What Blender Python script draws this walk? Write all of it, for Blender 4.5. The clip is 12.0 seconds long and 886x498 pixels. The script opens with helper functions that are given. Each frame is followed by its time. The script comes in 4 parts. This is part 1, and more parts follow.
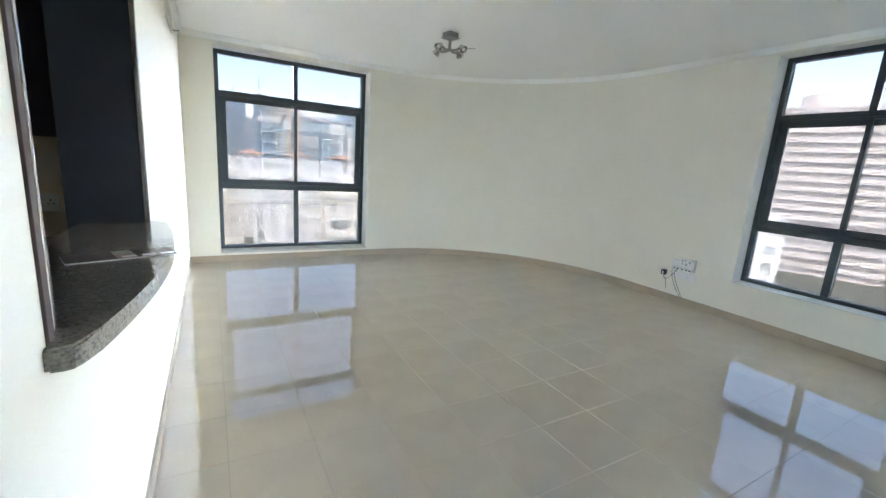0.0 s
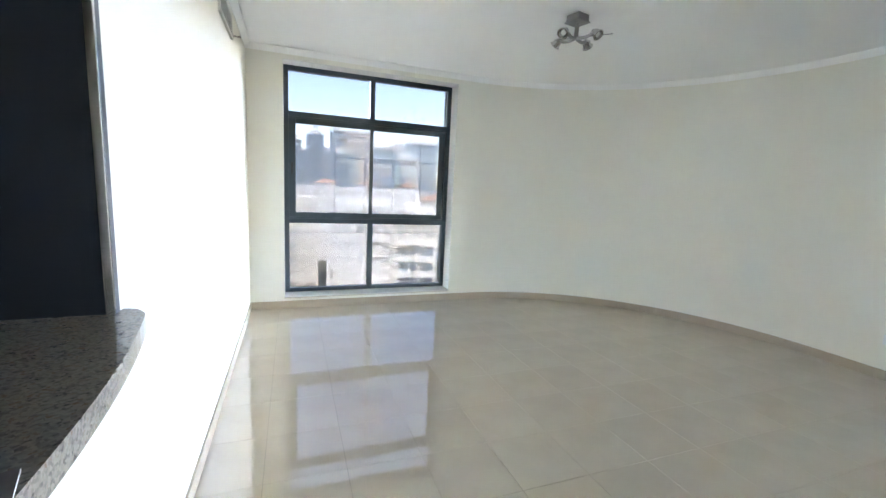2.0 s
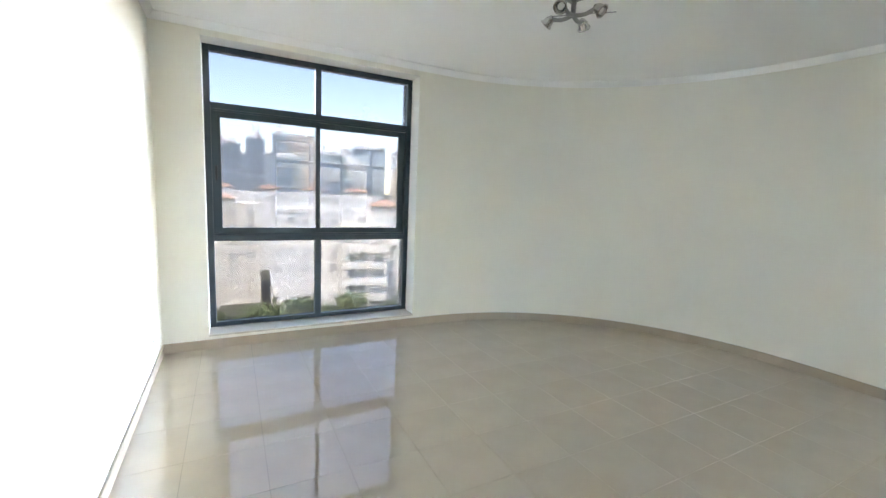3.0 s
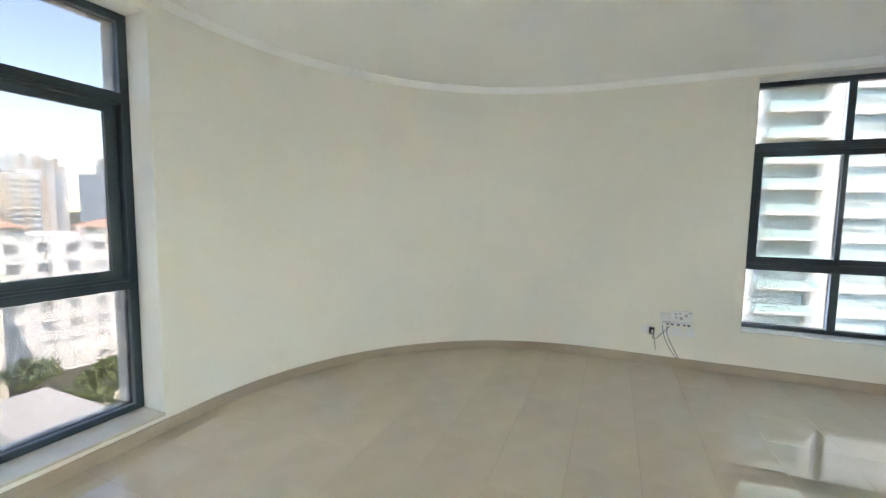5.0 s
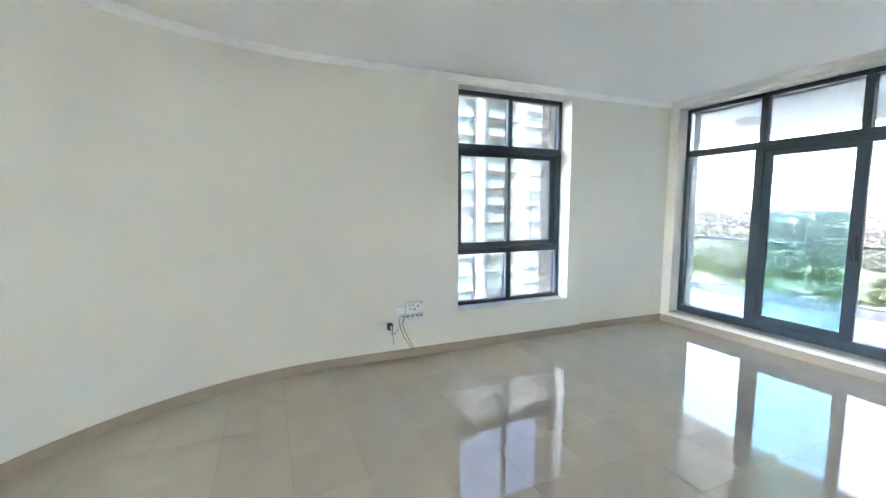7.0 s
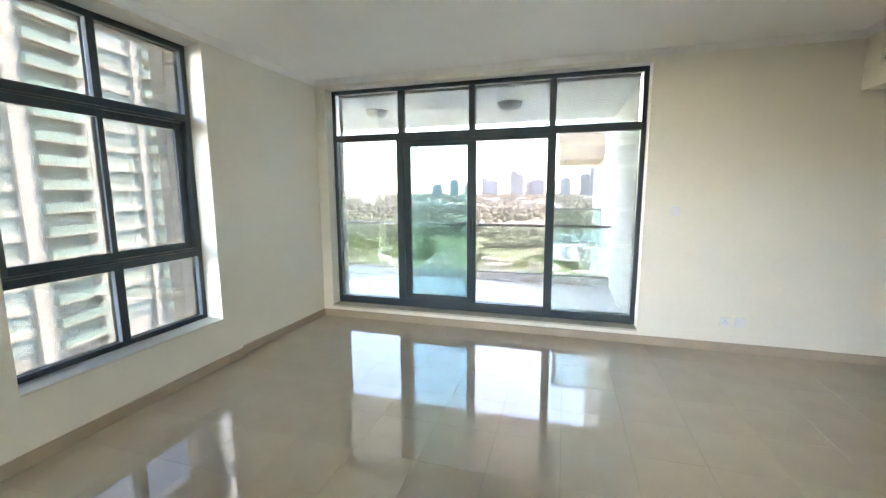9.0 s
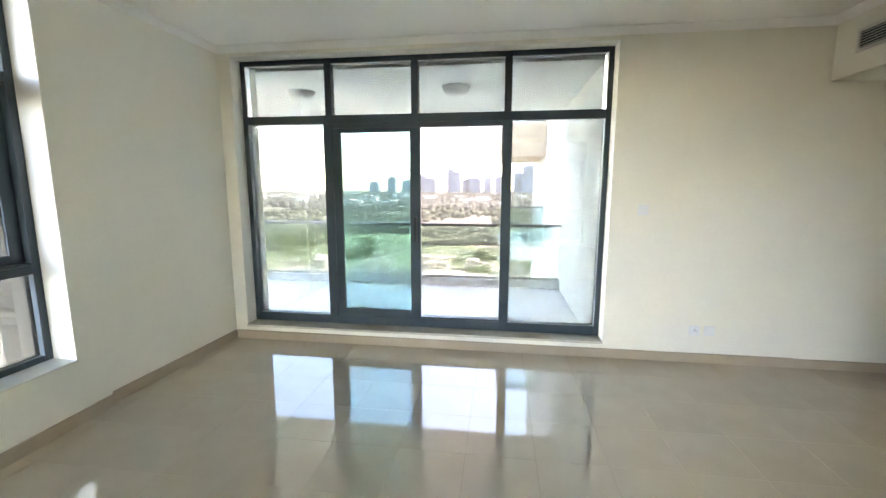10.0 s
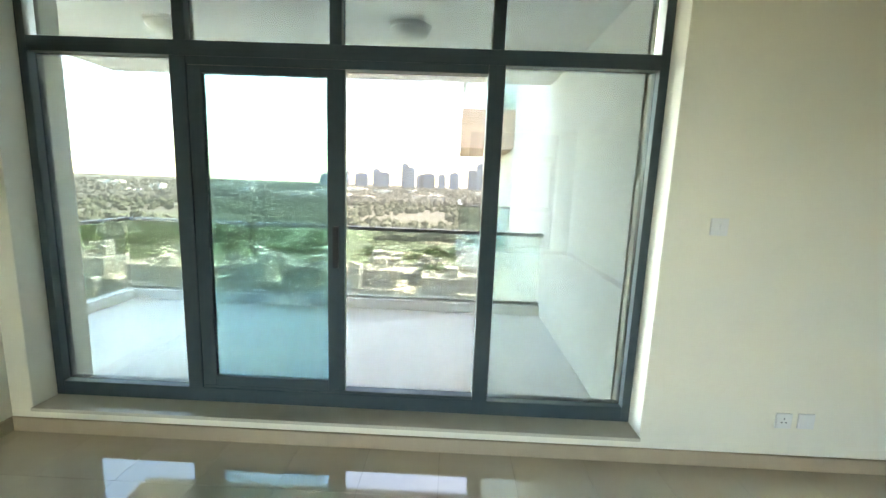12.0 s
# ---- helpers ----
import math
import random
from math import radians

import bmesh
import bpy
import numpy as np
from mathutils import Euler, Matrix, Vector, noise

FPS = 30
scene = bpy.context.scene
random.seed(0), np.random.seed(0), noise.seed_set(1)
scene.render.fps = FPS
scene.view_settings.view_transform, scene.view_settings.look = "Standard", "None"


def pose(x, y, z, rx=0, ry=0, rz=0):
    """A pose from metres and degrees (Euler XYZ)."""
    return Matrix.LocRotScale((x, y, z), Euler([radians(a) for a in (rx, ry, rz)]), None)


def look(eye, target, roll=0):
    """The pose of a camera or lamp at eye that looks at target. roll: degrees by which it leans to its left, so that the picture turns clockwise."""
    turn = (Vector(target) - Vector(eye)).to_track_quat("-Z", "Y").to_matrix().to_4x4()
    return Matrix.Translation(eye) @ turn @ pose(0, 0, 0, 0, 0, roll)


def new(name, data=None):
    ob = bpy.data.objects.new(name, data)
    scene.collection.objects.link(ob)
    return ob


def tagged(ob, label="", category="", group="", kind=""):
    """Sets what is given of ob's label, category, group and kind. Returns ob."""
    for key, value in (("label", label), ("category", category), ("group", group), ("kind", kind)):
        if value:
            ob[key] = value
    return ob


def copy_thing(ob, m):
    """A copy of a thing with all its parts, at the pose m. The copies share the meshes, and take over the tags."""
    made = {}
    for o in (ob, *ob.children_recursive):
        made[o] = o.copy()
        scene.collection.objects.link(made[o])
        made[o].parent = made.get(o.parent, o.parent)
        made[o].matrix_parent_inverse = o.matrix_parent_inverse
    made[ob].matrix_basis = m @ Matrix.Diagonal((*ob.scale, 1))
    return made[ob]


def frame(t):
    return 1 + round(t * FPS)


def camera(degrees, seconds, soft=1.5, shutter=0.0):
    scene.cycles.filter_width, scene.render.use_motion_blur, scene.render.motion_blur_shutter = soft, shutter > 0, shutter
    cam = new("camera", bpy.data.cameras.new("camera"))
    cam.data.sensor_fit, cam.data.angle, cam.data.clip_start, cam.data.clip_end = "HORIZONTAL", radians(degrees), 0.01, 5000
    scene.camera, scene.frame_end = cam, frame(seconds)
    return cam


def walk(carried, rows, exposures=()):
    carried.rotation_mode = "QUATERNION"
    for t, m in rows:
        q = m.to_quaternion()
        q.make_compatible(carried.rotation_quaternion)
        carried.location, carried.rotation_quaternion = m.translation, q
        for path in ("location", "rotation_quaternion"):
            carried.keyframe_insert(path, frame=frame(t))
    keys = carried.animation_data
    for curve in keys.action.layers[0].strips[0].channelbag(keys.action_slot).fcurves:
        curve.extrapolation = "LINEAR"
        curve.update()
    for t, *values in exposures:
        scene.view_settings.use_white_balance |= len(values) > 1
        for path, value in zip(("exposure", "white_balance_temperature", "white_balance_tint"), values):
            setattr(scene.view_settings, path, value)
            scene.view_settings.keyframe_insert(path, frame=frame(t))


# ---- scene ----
cam = camera(94.5, 12.0)
PATH = [
    (0, (0.032, 0.388, 1.469), (1.006, 2.089, 1.071), 3.9),
    (0.5, (0.163, 0.545, 1.476), (0.856, 2.38, 1.085), 4.3),
    (1, (0.202, 0.842, 1.462), (0.819, 2.709, 1.098), 3.7),
    (1.5, (0.236, 1.219, 1.451), (0.861, 3.089, 1.121), 3.4),
    (2, (0.191, 1.605, 1.465), (0.883, 3.458, 1.169), 2.8),
    (2.5, (0.217, 1.986, 1.499), (0.998, 3.806, 1.221), 2.5),
    (2.7, (0.266, 2.127, 1.497), (1.088, 3.93, 1.224), 2.5),
    (4.5, (0.373, 3.459, 1.494), (2.026, 4.57, 1.316), 1.4),
    (5, (0.381, 3.777, 1.496), (2.222, 4.54, 1.326), 0.8),
    (5.5, (0.465, 4.018, 1.493), (2.423, 4.382, 1.317), 0.4),
    (6, (0.684, 4.213, 1.519), (2.673, 4.142, 1.322), 0.5),
    (6.5, (0.887, 4.358, 1.509), (2.831, 3.933, 1.309), 0.3),
    (6.7, (0.978, 4.443, 1.511), (2.886, 3.878, 1.311), 0.2),
    (8.3, (1.842, 4.357, 1.568), (2.907, 2.684, 1.315), -0.9),
    (8.5, (1.921, 4.267, 1.55), (2.816, 2.497, 1.288), -0.8),
    (9, (2.094, 4.015, 1.56), (2.656, 2.116, 1.278), -0.3),
    (9.5, (2.252, 3.72, 1.578), (2.629, 1.778, 1.28), -0.1),
    (10, (2.302, 3.345, 1.538), (2.571, 1.386, 1.244), 0.1),
    (10.5, (2.353, 2.991, 1.525), (2.531, 1.023, 1.213), 0.5),
    (11, (2.42, 2.557, 1.526), (2.521, 0.587, 1.196), 1.5),
    (11.5, (2.416, 2.141, 1.517), (2.461, 0.167, 1.198), 2.0),
    (12, (2.451, 1.741, 1.518), (2.491, -0.234, 1.207), 2.2),
]
EXPOSURES = [(0, 7.28, 7100, 22), (1, 7.45, 6950, 22), (2.5, 7.28, 7000, 24), (4.5, 7.42, 8000, 21), (5.5, 7.47, 7100, 24), (6.5, 7.68, 6900, 24), (8.5, 7.08, 8000, 22), (9.5, 7.1, 8500, 22), (11, 6.98, 8300, 20), (12, 6.65, 8900, 7)]
walk(cam, [(t, look(eye, target, roll)) for t, eye, target, roll in PATH], EXPOSURES)

# ---- exposure and walk are above; world and sun ----
world = bpy.data.worlds.new("world")
scene.world = world
world.use_nodes = True
_n = world.node_tree.nodes
_sky = _n.new("ShaderNodeTexSky")
_sky.sky_type = "NISHITA"
_sky.sun_disc = False
SUN_AZ, SUN_EL = 222.0, 62.0
_sky.sun_elevation, _sky.sun_rotation = radians(SUN_EL), radians(SUN_AZ)
_sky.air_density, _sky.dust_density, _sky.ozone_density = 1.0, 0.6, 1.0
world.node_tree.links.new(_sky.outputs[0], _n["Background"].inputs[0])
_n["Background"].inputs[1].default_value = 0.15
_sun = bpy.data.lights.new("sun", "SUN")
_sun.energy, _sun.angle, _sun.color = 2.8, radians(2.0), (1.0, 0.95, 0.87)
sun = new("sun", _sun)
_d = Vector((math.sin(radians(SUN_AZ)) * math.cos(radians(SUN_EL)), math.cos(radians(SUN_AZ)) * math.cos(radians(SUN_EL)), math.sin(radians(SUN_EL))))
sun.matrix_world = look(_d * 100, (0, 0, 0))


# ---- materials ----
def mat(name, color, rough=0.6, metal=0.0, vary=0.08, scale=6.0, bump=0.0, bump_scale=60.0, island=0.0, coat=0.0, spec=0.5, obj_random=0.0):
    m = bpy.data.materials.new(name)
    m.use_nodes = True
    nt = m.node_tree
    b = nt.nodes["Principled BSDF"]
    b.inputs["Roughness"].default_value = rough
    b.inputs["Metallic"].default_value = metal
    b.inputs["Coat Weight"].default_value = coat
    b.inputs["Specular IOR Level"].default_value = spec
    tc = nt.nodes.new("ShaderNodeTexCoord")
    n1 = nt.nodes.new("ShaderNodeTexNoise")
    n1.inputs["Scale"].default_value, n1.inputs["Detail"].default_value = scale, 6.0
    nt.links.new(tc.outputs["Object"], n1.inputs["Vector"])
    n2 = nt.nodes.new("ShaderNodeTexNoise")
    n2.inputs["Scale"].default_value, n2.inputs["Detail"].default_value = scale * 0.17, 3.0
    nt.links.new(tc.outputs["Object"], n2.inputs["Vector"])
    add = nt.nodes.new("ShaderNodeMath")
    add.operation = "ADD"
    nt.links.new(n1.outputs["Fac"], add.inputs[0])
    nt.links.new(n2.outputs["Fac"], add.inputs[1])
    src = add
    if island or obj_random:
        r = nt.nodes.new("ShaderNodeNewGeometry" if island else "ShaderNodeObjectInfo")
        mu = nt.nodes.new("ShaderNodeMath")
        mu.operation = "MULTIPLY_ADD"
        nt.links.new(r.outputs["Random Per Island" if island else "Random"], mu.inputs[0])
        mu.inputs[1].default_value = island or obj_random
        nt.links.new(add.outputs[0], mu.inputs[2])
        src = mu
    ramp = nt.nodes.new("ShaderNodeMapRange")
    ramp.inputs["From Min"].default_value, ramp.inputs["From Max"].default_value = 0.6, 1.4 + (island or obj_random)
    ramp.inputs["To Min"].default_value, ramp.inputs["To Max"].default_value = 1 - vary, 1 + vary
    nt.links.new(src.outputs[0], ramp.inputs["Value"])
    mul = nt.nodes.new("ShaderNodeVectorMath")
    mul.operation = "SCALE"
    mul.inputs[0].default_value = color
    nt.links.new(ramp.outputs[0], mul.inputs["Scale"])
    nt.links.new(mul.outputs[0], b.inputs["Base Color"])
    if bump:
        n3 = nt.nodes.new("ShaderNodeTexNoise")
        n3.inputs["Scale"].default_value, n3.inputs["Detail"].default_value = bump_scale, 4.0
        nt.links.new(tc.outputs["Object"], n3.inputs["Vector"])
        bp = nt.nodes.new("ShaderNodeBump")
        bp.inputs["Strength"].default_value, bp.inputs["Distance"].default_value = bump, 0.004
        nt.links.new(n3.outputs["Fac"], bp.inputs["Height"])
        nt.links.new(bp.outputs[0], b.inputs["Normal"])
    return m


def glass(name, tint, gloss=0.06):
    m = bpy.data.materials.new(name)
    m.use_nodes = True
    nt = m.node_tree
    nt.nodes.remove(nt.nodes["Principled BSDF"])
    tr = nt.nodes.new("ShaderNodeBsdfTransparent")
    tr.inputs[0].default_value = (*tint, 1)
    gl = nt.nodes.new("ShaderNodeBsdfGlossy")
    gl.inputs["Roughness"].default_value = 0.02
    lw = nt.nodes.new("ShaderNodeLayerWeight")
    pw = nt.nodes.new("ShaderNodeMath")
    pw.operation, pw.inputs[1].default_value = "POWER", 5.0
    nt.links.new(lw.outputs["Facing"], pw.inputs[0])
    fr = nt.nodes.new("ShaderNodeMath")
    fr.operation = "MULTIPLY_ADD"
    fr.inputs[1].default_value, fr.inputs[2].default_value = 0.6, gloss * 0.4
    nt.links.new(pw.outputs[0], fr.inputs[0])
    mx = nt.nodes.new("ShaderNodeMixShader")
    nt.links.new(fr.outputs[0], mx.inputs[0])
    nt.links.new(tr.outputs[0], mx.inputs[1])
    nt.links.new(gl.outputs[0], mx.inputs[2])
    nt.links.new(mx.outputs[0], nt.nodes["Material Output"].inputs["Surface"])
    return m


PAINT = mat("wall_paint", (0.83, 0.80, 0.705), 0.55, vary=0.02, scale=3.0, bump=0.08, bump_scale=180.0)
WHITE = mat("ceiling_paint", (0.90, 0.89, 0.86), 0.7, vary=0.015, scale=2.0, bump=0.05, bump_scale=150.0)
# Reveal white darkened in its colour to offset the strong daylight at the windows.
TONEDWHITE = mat("toned_down_white_paint", (0.72, 0.705, 0.65), 0.5, vary=0.02, scale=4.0, bump=0.06, bump_scale=160.0)
TILE = mat("floor_tile", (0.52, 0.435, 0.335), 0.045, vary=0.07, scale=5.0, bump=0.0, obj_random=0.25, spec=0.6)
TILE.node_tree.nodes["Principled BSDF"].inputs["IOR"].default_value = 2.35
SKIRT = mat("skirting_tile", (0.44, 0.355, 0.265), 0.22, vary=0.08, scale=7.0, bump=0.03, bump_scale=40.0, obj_random=0.3)
GROUT = mat("grout", (0.20, 0.175, 0.145), 0.9, vary=0.2, scale=30.0)
SILL = mat("sill_tile", (0.58, 0.54, 0.46), 0.15, vary=0.06, scale=8.0, bump=0.02, bump_scale=30.0)
ALU = mat("dark_aluminium", (0.035, 0.052, 0.062), 0.38, 0.25, vary=0.12, scale=20.0, bump=0.03, bump_scale=300.0)
GASKET = mat("black_gasket", (0.012, 0.012, 0.013), 0.7, vary=0.1)
CHROME = mat("brushed_chrome", (0.62, 0.61, 0.6), 0.25, 1.0, vary=0.08, scale=30.0)
STEEL = mat("satin_steel", (0.30, 0.29, 0.28), 0.38, 1.0, vary=0.08, scale=40.0)
PLASTIC = mat("white_plastic", (0.78, 0.785, 0.785), 0.35, vary=0.03, scale=20.0)
BLACKPL = mat("black_plastic", (0.015, 0.015, 0.017), 0.35, vary=0.1, scale=20.0)
REDPL = mat("red_plastic", (0.45, 0.03, 0.03), 0.3, vary=0.05)
# Paler, half-diffuse chrome: stands in for the window reflected in the spout.
LIGHTCHROME = mat("lightened_chrome", (0.85, 0.85, 0.84), 0.35, 0.5, vary=0.04)
VILLA = mat("villa_render", (0.34, 0.315, 0.27), 0.9, vary=0.1, scale=0.3)
DOT = mat("grey_print", (0.42, 0.42, 0.43), 0.5, vary=0.05)
CABLE = mat("grey_cable", (0.06, 0.058, 0.055), 0.5, vary=0.1)
CABINET = mat("black_lacquer", (0.03, 0.037, 0.05), 0.30, vary=0.15, scale=3.0)
WENGE = mat("wenge_wood", (0.045, 0.026, 0.022), 0.4, vary=0.3, scale=12.0, bump=0.06, bump_scale=50.0)
SPLASH = mat("splash_tile", (0.70, 0.60, 0.49), 0.3, vary=0.05, scale=6.0)
KITFLOOR = mat("kitchen_floor", (0.58, 0.53, 0.46), 0.2, vary=0.08, scale=5.0)
CLEAR = glass("window_glass", (0.104, 0.108, 0.108))
SIDEGLASS = glass("side_window_glass", (0.118, 0.124, 0.124))
CLEAR_D = glass("balcony_window_glass", (0.225, 0.240, 0.240))
TEAL = glass("double_leaf_glass", (0.39, 0.45, 0.455))
DOORGLASS = glass("door_glass", (0.26, 0.256, 0.258))
RAILGLASS = glass("rail_glass", (0.82, 0.89, 0.87))
FROST = mat("frosted_glass", (0.82, 0.80, 0.74), 0.35, vary=0.03)
BALTILE = mat("balcony_tile", (0.82, 0.80, 0.77), 0.4, vary=0.06, scale=4.0, obj_random=0.2)
RENDERW = mat("exterior_render", (0.86, 0.85, 0.82), 0.85, vary=0.06, scale=2.0, bump=0.2, bump_scale=60.0)


def granite():
    m = mat("granite", (0.3, 0.29, 0.25), 0.16, vary=0.25, scale=18.0, coat=0.2)
    nt = m.node_tree
    b = nt.nodes["Principled BSDF"]
    tc = nt.nodes.new("ShaderNodeTexCoord")
    v = nt.nodes.new("ShaderNodeTexVoronoi")
    v.inputs["Scale"].default_value = 170.0
    w = nt.nodes.new("ShaderNodeTexNoise")
    w.inputs["Scale"].default_value, w.inputs["Detail"].default_value, w.inputs["Roughness"].default_value = 42.0, 8.0, 0.7
    nt.links.new(tc.outputs["Object"], v.inputs["Vector"])
    nt.links.new(tc.outputs["Object"], w.inputs["Vector"])
    sep = nt.nodes.new("ShaderNodeSeparateColor")
    nt.links.new(v.outputs["Color"], sep.inputs[0])
    av = nt.nodes.new("ShaderNodeMath")
    av.operation = "MULTIPLY_ADD"
    nt.links.new(sep.outputs[0], av.inputs[0])
    av.inputs[1].default_value = 0.4
    nt.links.new(w.outputs["Fac"], av.inputs[2])
    cr = nt.nodes.new("ShaderNodeValToRGB")
    stops = ((0.36, (0.05, 0.048, 0.045)), (0.52, (0.15, 0.142, 0.125)), (0.68, (0.215, 0.2, 0.172)), (0.85, (0.26, 0.24, 0.205)), (0.96, (0.17, 0.125, 0.09)))
    els = cr.color_ramp.elements
    while len(els) < len(stops):
        els.new(0.5)
    for e, (p, c) in zip(els, stops):
        e.position, e.color = p, (*c, 1)
    nt.links.new(av.outputs[0], cr.inputs[0])
    nt.links.new(cr.outputs[0], b.inputs["Base Color"])
    return m


GRANITE = granite()

# exterior
FACADE = mat("cream_facade", (0.70, 0.66, 0.58), 0.9, vary=0.08, scale=0.25)
FACADE2 = mat("white_facade", (0.76, 0.75, 0.72), 0.9, vary=0.06, scale=0.2)
WARMFAC = mat("sand_facade", (0.64, 0.55, 0.47), 0.9, vary=0.08, scale=0.2)
SHADEWIN = mat("dark_window", (0.36, 0.375, 0.39), 0.15, vary=0.3, scale=0.5, obj_random=0.6)
TEALWIN = mat("teal_window", (0.48, 0.60, 0.60), 0.45, vary=0.35, scale=0.4, obj_random=0.8)
TERRA = mat("terracotta_roof", (0.40, 0.25, 0.19), 0.85, vary=0.15, scale=0.8)
BALGLASS = mat("balustrade_glass", (0.42, 0.60, 0.57), 0.15, vary=0.1, scale=0.5)
CONCRETE = mat("roof_concrete", (0.36, 0.35, 0.335), 0.85, vary=0.12, scale=0.6, bump=0.1, bump_scale=8.0)
SAND = mat("bunker_sand", (0.24, 0.20, 0.155), 0.95, vary=0.08, scale=0.2)
ROADM = mat("asphalt", (0.09, 0.088, 0.085), 0.9, vary=0.15, scale=0.3)
PAVE = mat("paving", (0.45, 0.42, 0.37), 0.9, vary=0.1, scale=0.4)
LEAF = mat("tree_leaves", (0.115, 0.15, 0.065), 0.8, vary=0.45, scale=1.5, island=0.8)
PALM = mat("palm_leaves", (0.12, 0.155, 0.075), 0.7, vary=0.4, scale=1.0, island=0.8)
BARK = mat("bark", (0.16, 0.12, 0.085), 0.9, vary=0.25, scale=4.0)
POOL = mat("pool_water", (0.10, 0.36, 0.42), 0.08, vary=0.1, scale=0.5)
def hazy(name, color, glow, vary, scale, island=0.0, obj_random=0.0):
    """A far backdrop material: pale with distance, the sunlit haze put in as a faint bluish emission."""
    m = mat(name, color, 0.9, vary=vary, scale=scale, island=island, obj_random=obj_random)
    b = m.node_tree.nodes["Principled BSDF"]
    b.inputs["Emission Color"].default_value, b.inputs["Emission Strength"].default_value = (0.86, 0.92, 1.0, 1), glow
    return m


# Golf course, woods and ground: the emission paints haze, stronger further off.
GRASS = hazy("hazy_fairway_grass", (0.075, 0.10, 0.042), 0.016, 0.25, 0.05)
ROUGHGR = hazy("hazy_rough_grass", (0.055, 0.07, 0.035), 0.019, 0.3, 0.08)
MIDLEAF = hazy("hazy_woods_leaves", (0.050, 0.062, 0.036), 0.026, 0.25, 0.02, island=0.5)
FARLEAF = hazy("hazy_far_leaves", (0.045, 0.052, 0.040), 0.040, 0.2, 0.02, island=0.4)
GROUND = hazy("hazy_far_ground", (0.045, 0.048, 0.033), 0.029, 0.3, 0.006)
# Skyline towers: lightened colours plus emission paint the haze over them.
HAZE1 = hazy("hazy_blue_tower_glass", (0.28, 0.36, 0.43), 0.020, 0.15, 0.03, obj_random=0.5)
HAZESAND = hazy("hazy_sand_tower_concrete", (0.50, 0.43, 0.37), 0.018, 0.1, 0.03, obj_random=0.4)
HAZE2 = hazy("hazy_pale_tower_concrete", (0.66, 0.66, 0.65), 0.018, 0.1, 0.03, obj_random=0.4)
# Eastern residential towers: emission adds haze, the pink is their own colour.
HAZEPINK = hazy("hazy_pink_facade", (0.62, 0.55, 0.51), 0.010, 0.06, 0.1)
HAZEBAND = hazy("hazy_banded_window", (0.22, 0.20, 0.20), 0.009, 0.2, 0.2, obj_random=0.4)
# Farthest skyline: blue-grey tint and strong emission imitate haze.
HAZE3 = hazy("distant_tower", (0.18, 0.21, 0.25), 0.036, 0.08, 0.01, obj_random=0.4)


# ---- mesh helpers ----
def sweep(bm, pts, r, seg=8, closed=False):
    """A round bar along a bent line, as one skin."""
    n, rings = len(pts), []
    for i, p in enumerate(pts):
        a, b = (pts[i - 1], pts[(i + 1) % n]) if closed else (pts[max(i - 1, 0)], pts[min(i + 1, n - 1)])
        d = (b - a).normalized()
        ref = Vector((0, 1, 0)) if abs(d.y) < 0.8 else Vector((1, 0, 0))
        if closed:
            ref = (p - sum(pts, Vector()) / n).normalized()
        u = d.cross(ref).normalized()
        v = d.cross(u)
        rings.append([bm.verts.new(p + (u * math.cos(2 * math.pi * k / seg) + v * math.sin(2 * math.pi * k / seg)) * r) for k in range(seg)])
    pairs = list(zip(rings, rings[1:])) + ([(rings[-1], rings[0])] if closed else [])
    for ra, rb in pairs:
        for k in range(seg):
            bm.faces.new((ra[k], ra[(k + 1) % seg], rb[(k + 1) % seg], rb[k]))
    if not closed:
        bm.faces.new(rings[0][::-1])
        bm.faces.new(rings[-1])
    bmesh.ops.recalc_face_normals(bm, faces=bm.faces)


def box(bm, x0, x1, y0, y1, z0, z1, bevel=0.0):
    """An axis-aligned box added to a bmesh."""
    vs = [bm.verts.new((x, y, z)) for z in (z0, z1) for y in (y0, y1) for x in (x0, x1)]
    faces = [bm.faces.new([vs[i] for i in q]) for q in ((0, 2, 3, 1), (4, 5, 7, 6), (0, 1, 5, 4), (1, 3, 7, 5), (3, 2, 6, 7), (2, 0, 4, 6))]
    if bevel:
        edges = list({e for f in faces for e in f.edges})
        bmesh.ops.bevel(bm, geom=edges, offset=bevel, segments=2, affect="EDGES", profile=0.6)


def boxes(*specs, bevel=0.0):
    bm = bmesh.new()
    for s in specs:
        box(bm, *s, bevel=bevel)
    return bm


def tube(bm, p, q, r0, r1=None, seg=12, caps=True):
    """A round bar from p to q."""
    r1 = r0 if r1 is None else r1
    p, q = Vector(p), Vector(q)
    d = q - p
    m = Matrix.Translation((p + q) / 2) @ d.to_track_quat("Z", "Y").to_matrix().to_4x4()
    bmesh.ops.create_cone(bm, cap_ends=caps, segments=seg, radius1=r0, radius2=r1, depth=d.length, matrix=m)


def prism(bm, outline, z0, z1):
    """An upright prism over a plan outline given anticlockwise."""
    lo = [bm.verts.new((x, y, z0)) for x, y in outline]
    hi = [bm.verts.new((x, y, z1)) for x, y in outline]
    n = len(lo)
    bm.faces.new(hi)
    bm.faces.new(lo[::-1])
    for i in range(n):
        bm.faces.new((lo[i], lo[(i + 1) % n], hi[(i + 1) % n], hi[i]))


def to_mesh(name, bm, material, smooth=False):
    me = bpy.data.meshes.new(name)
    bm.to_mesh(me)
    bm.free()
    if material:
        me.materials.append(material)
    if smooth:
        me.polygons.foreach_set("use_smooth", [True] * len(me.polygons))
    return me


def thing(name, label="", category="", group="", kind="", at=(0, 0, 0)):
    ob = new(name)
    ob.location = at
    return tagged(ob, label, category, group, kind)


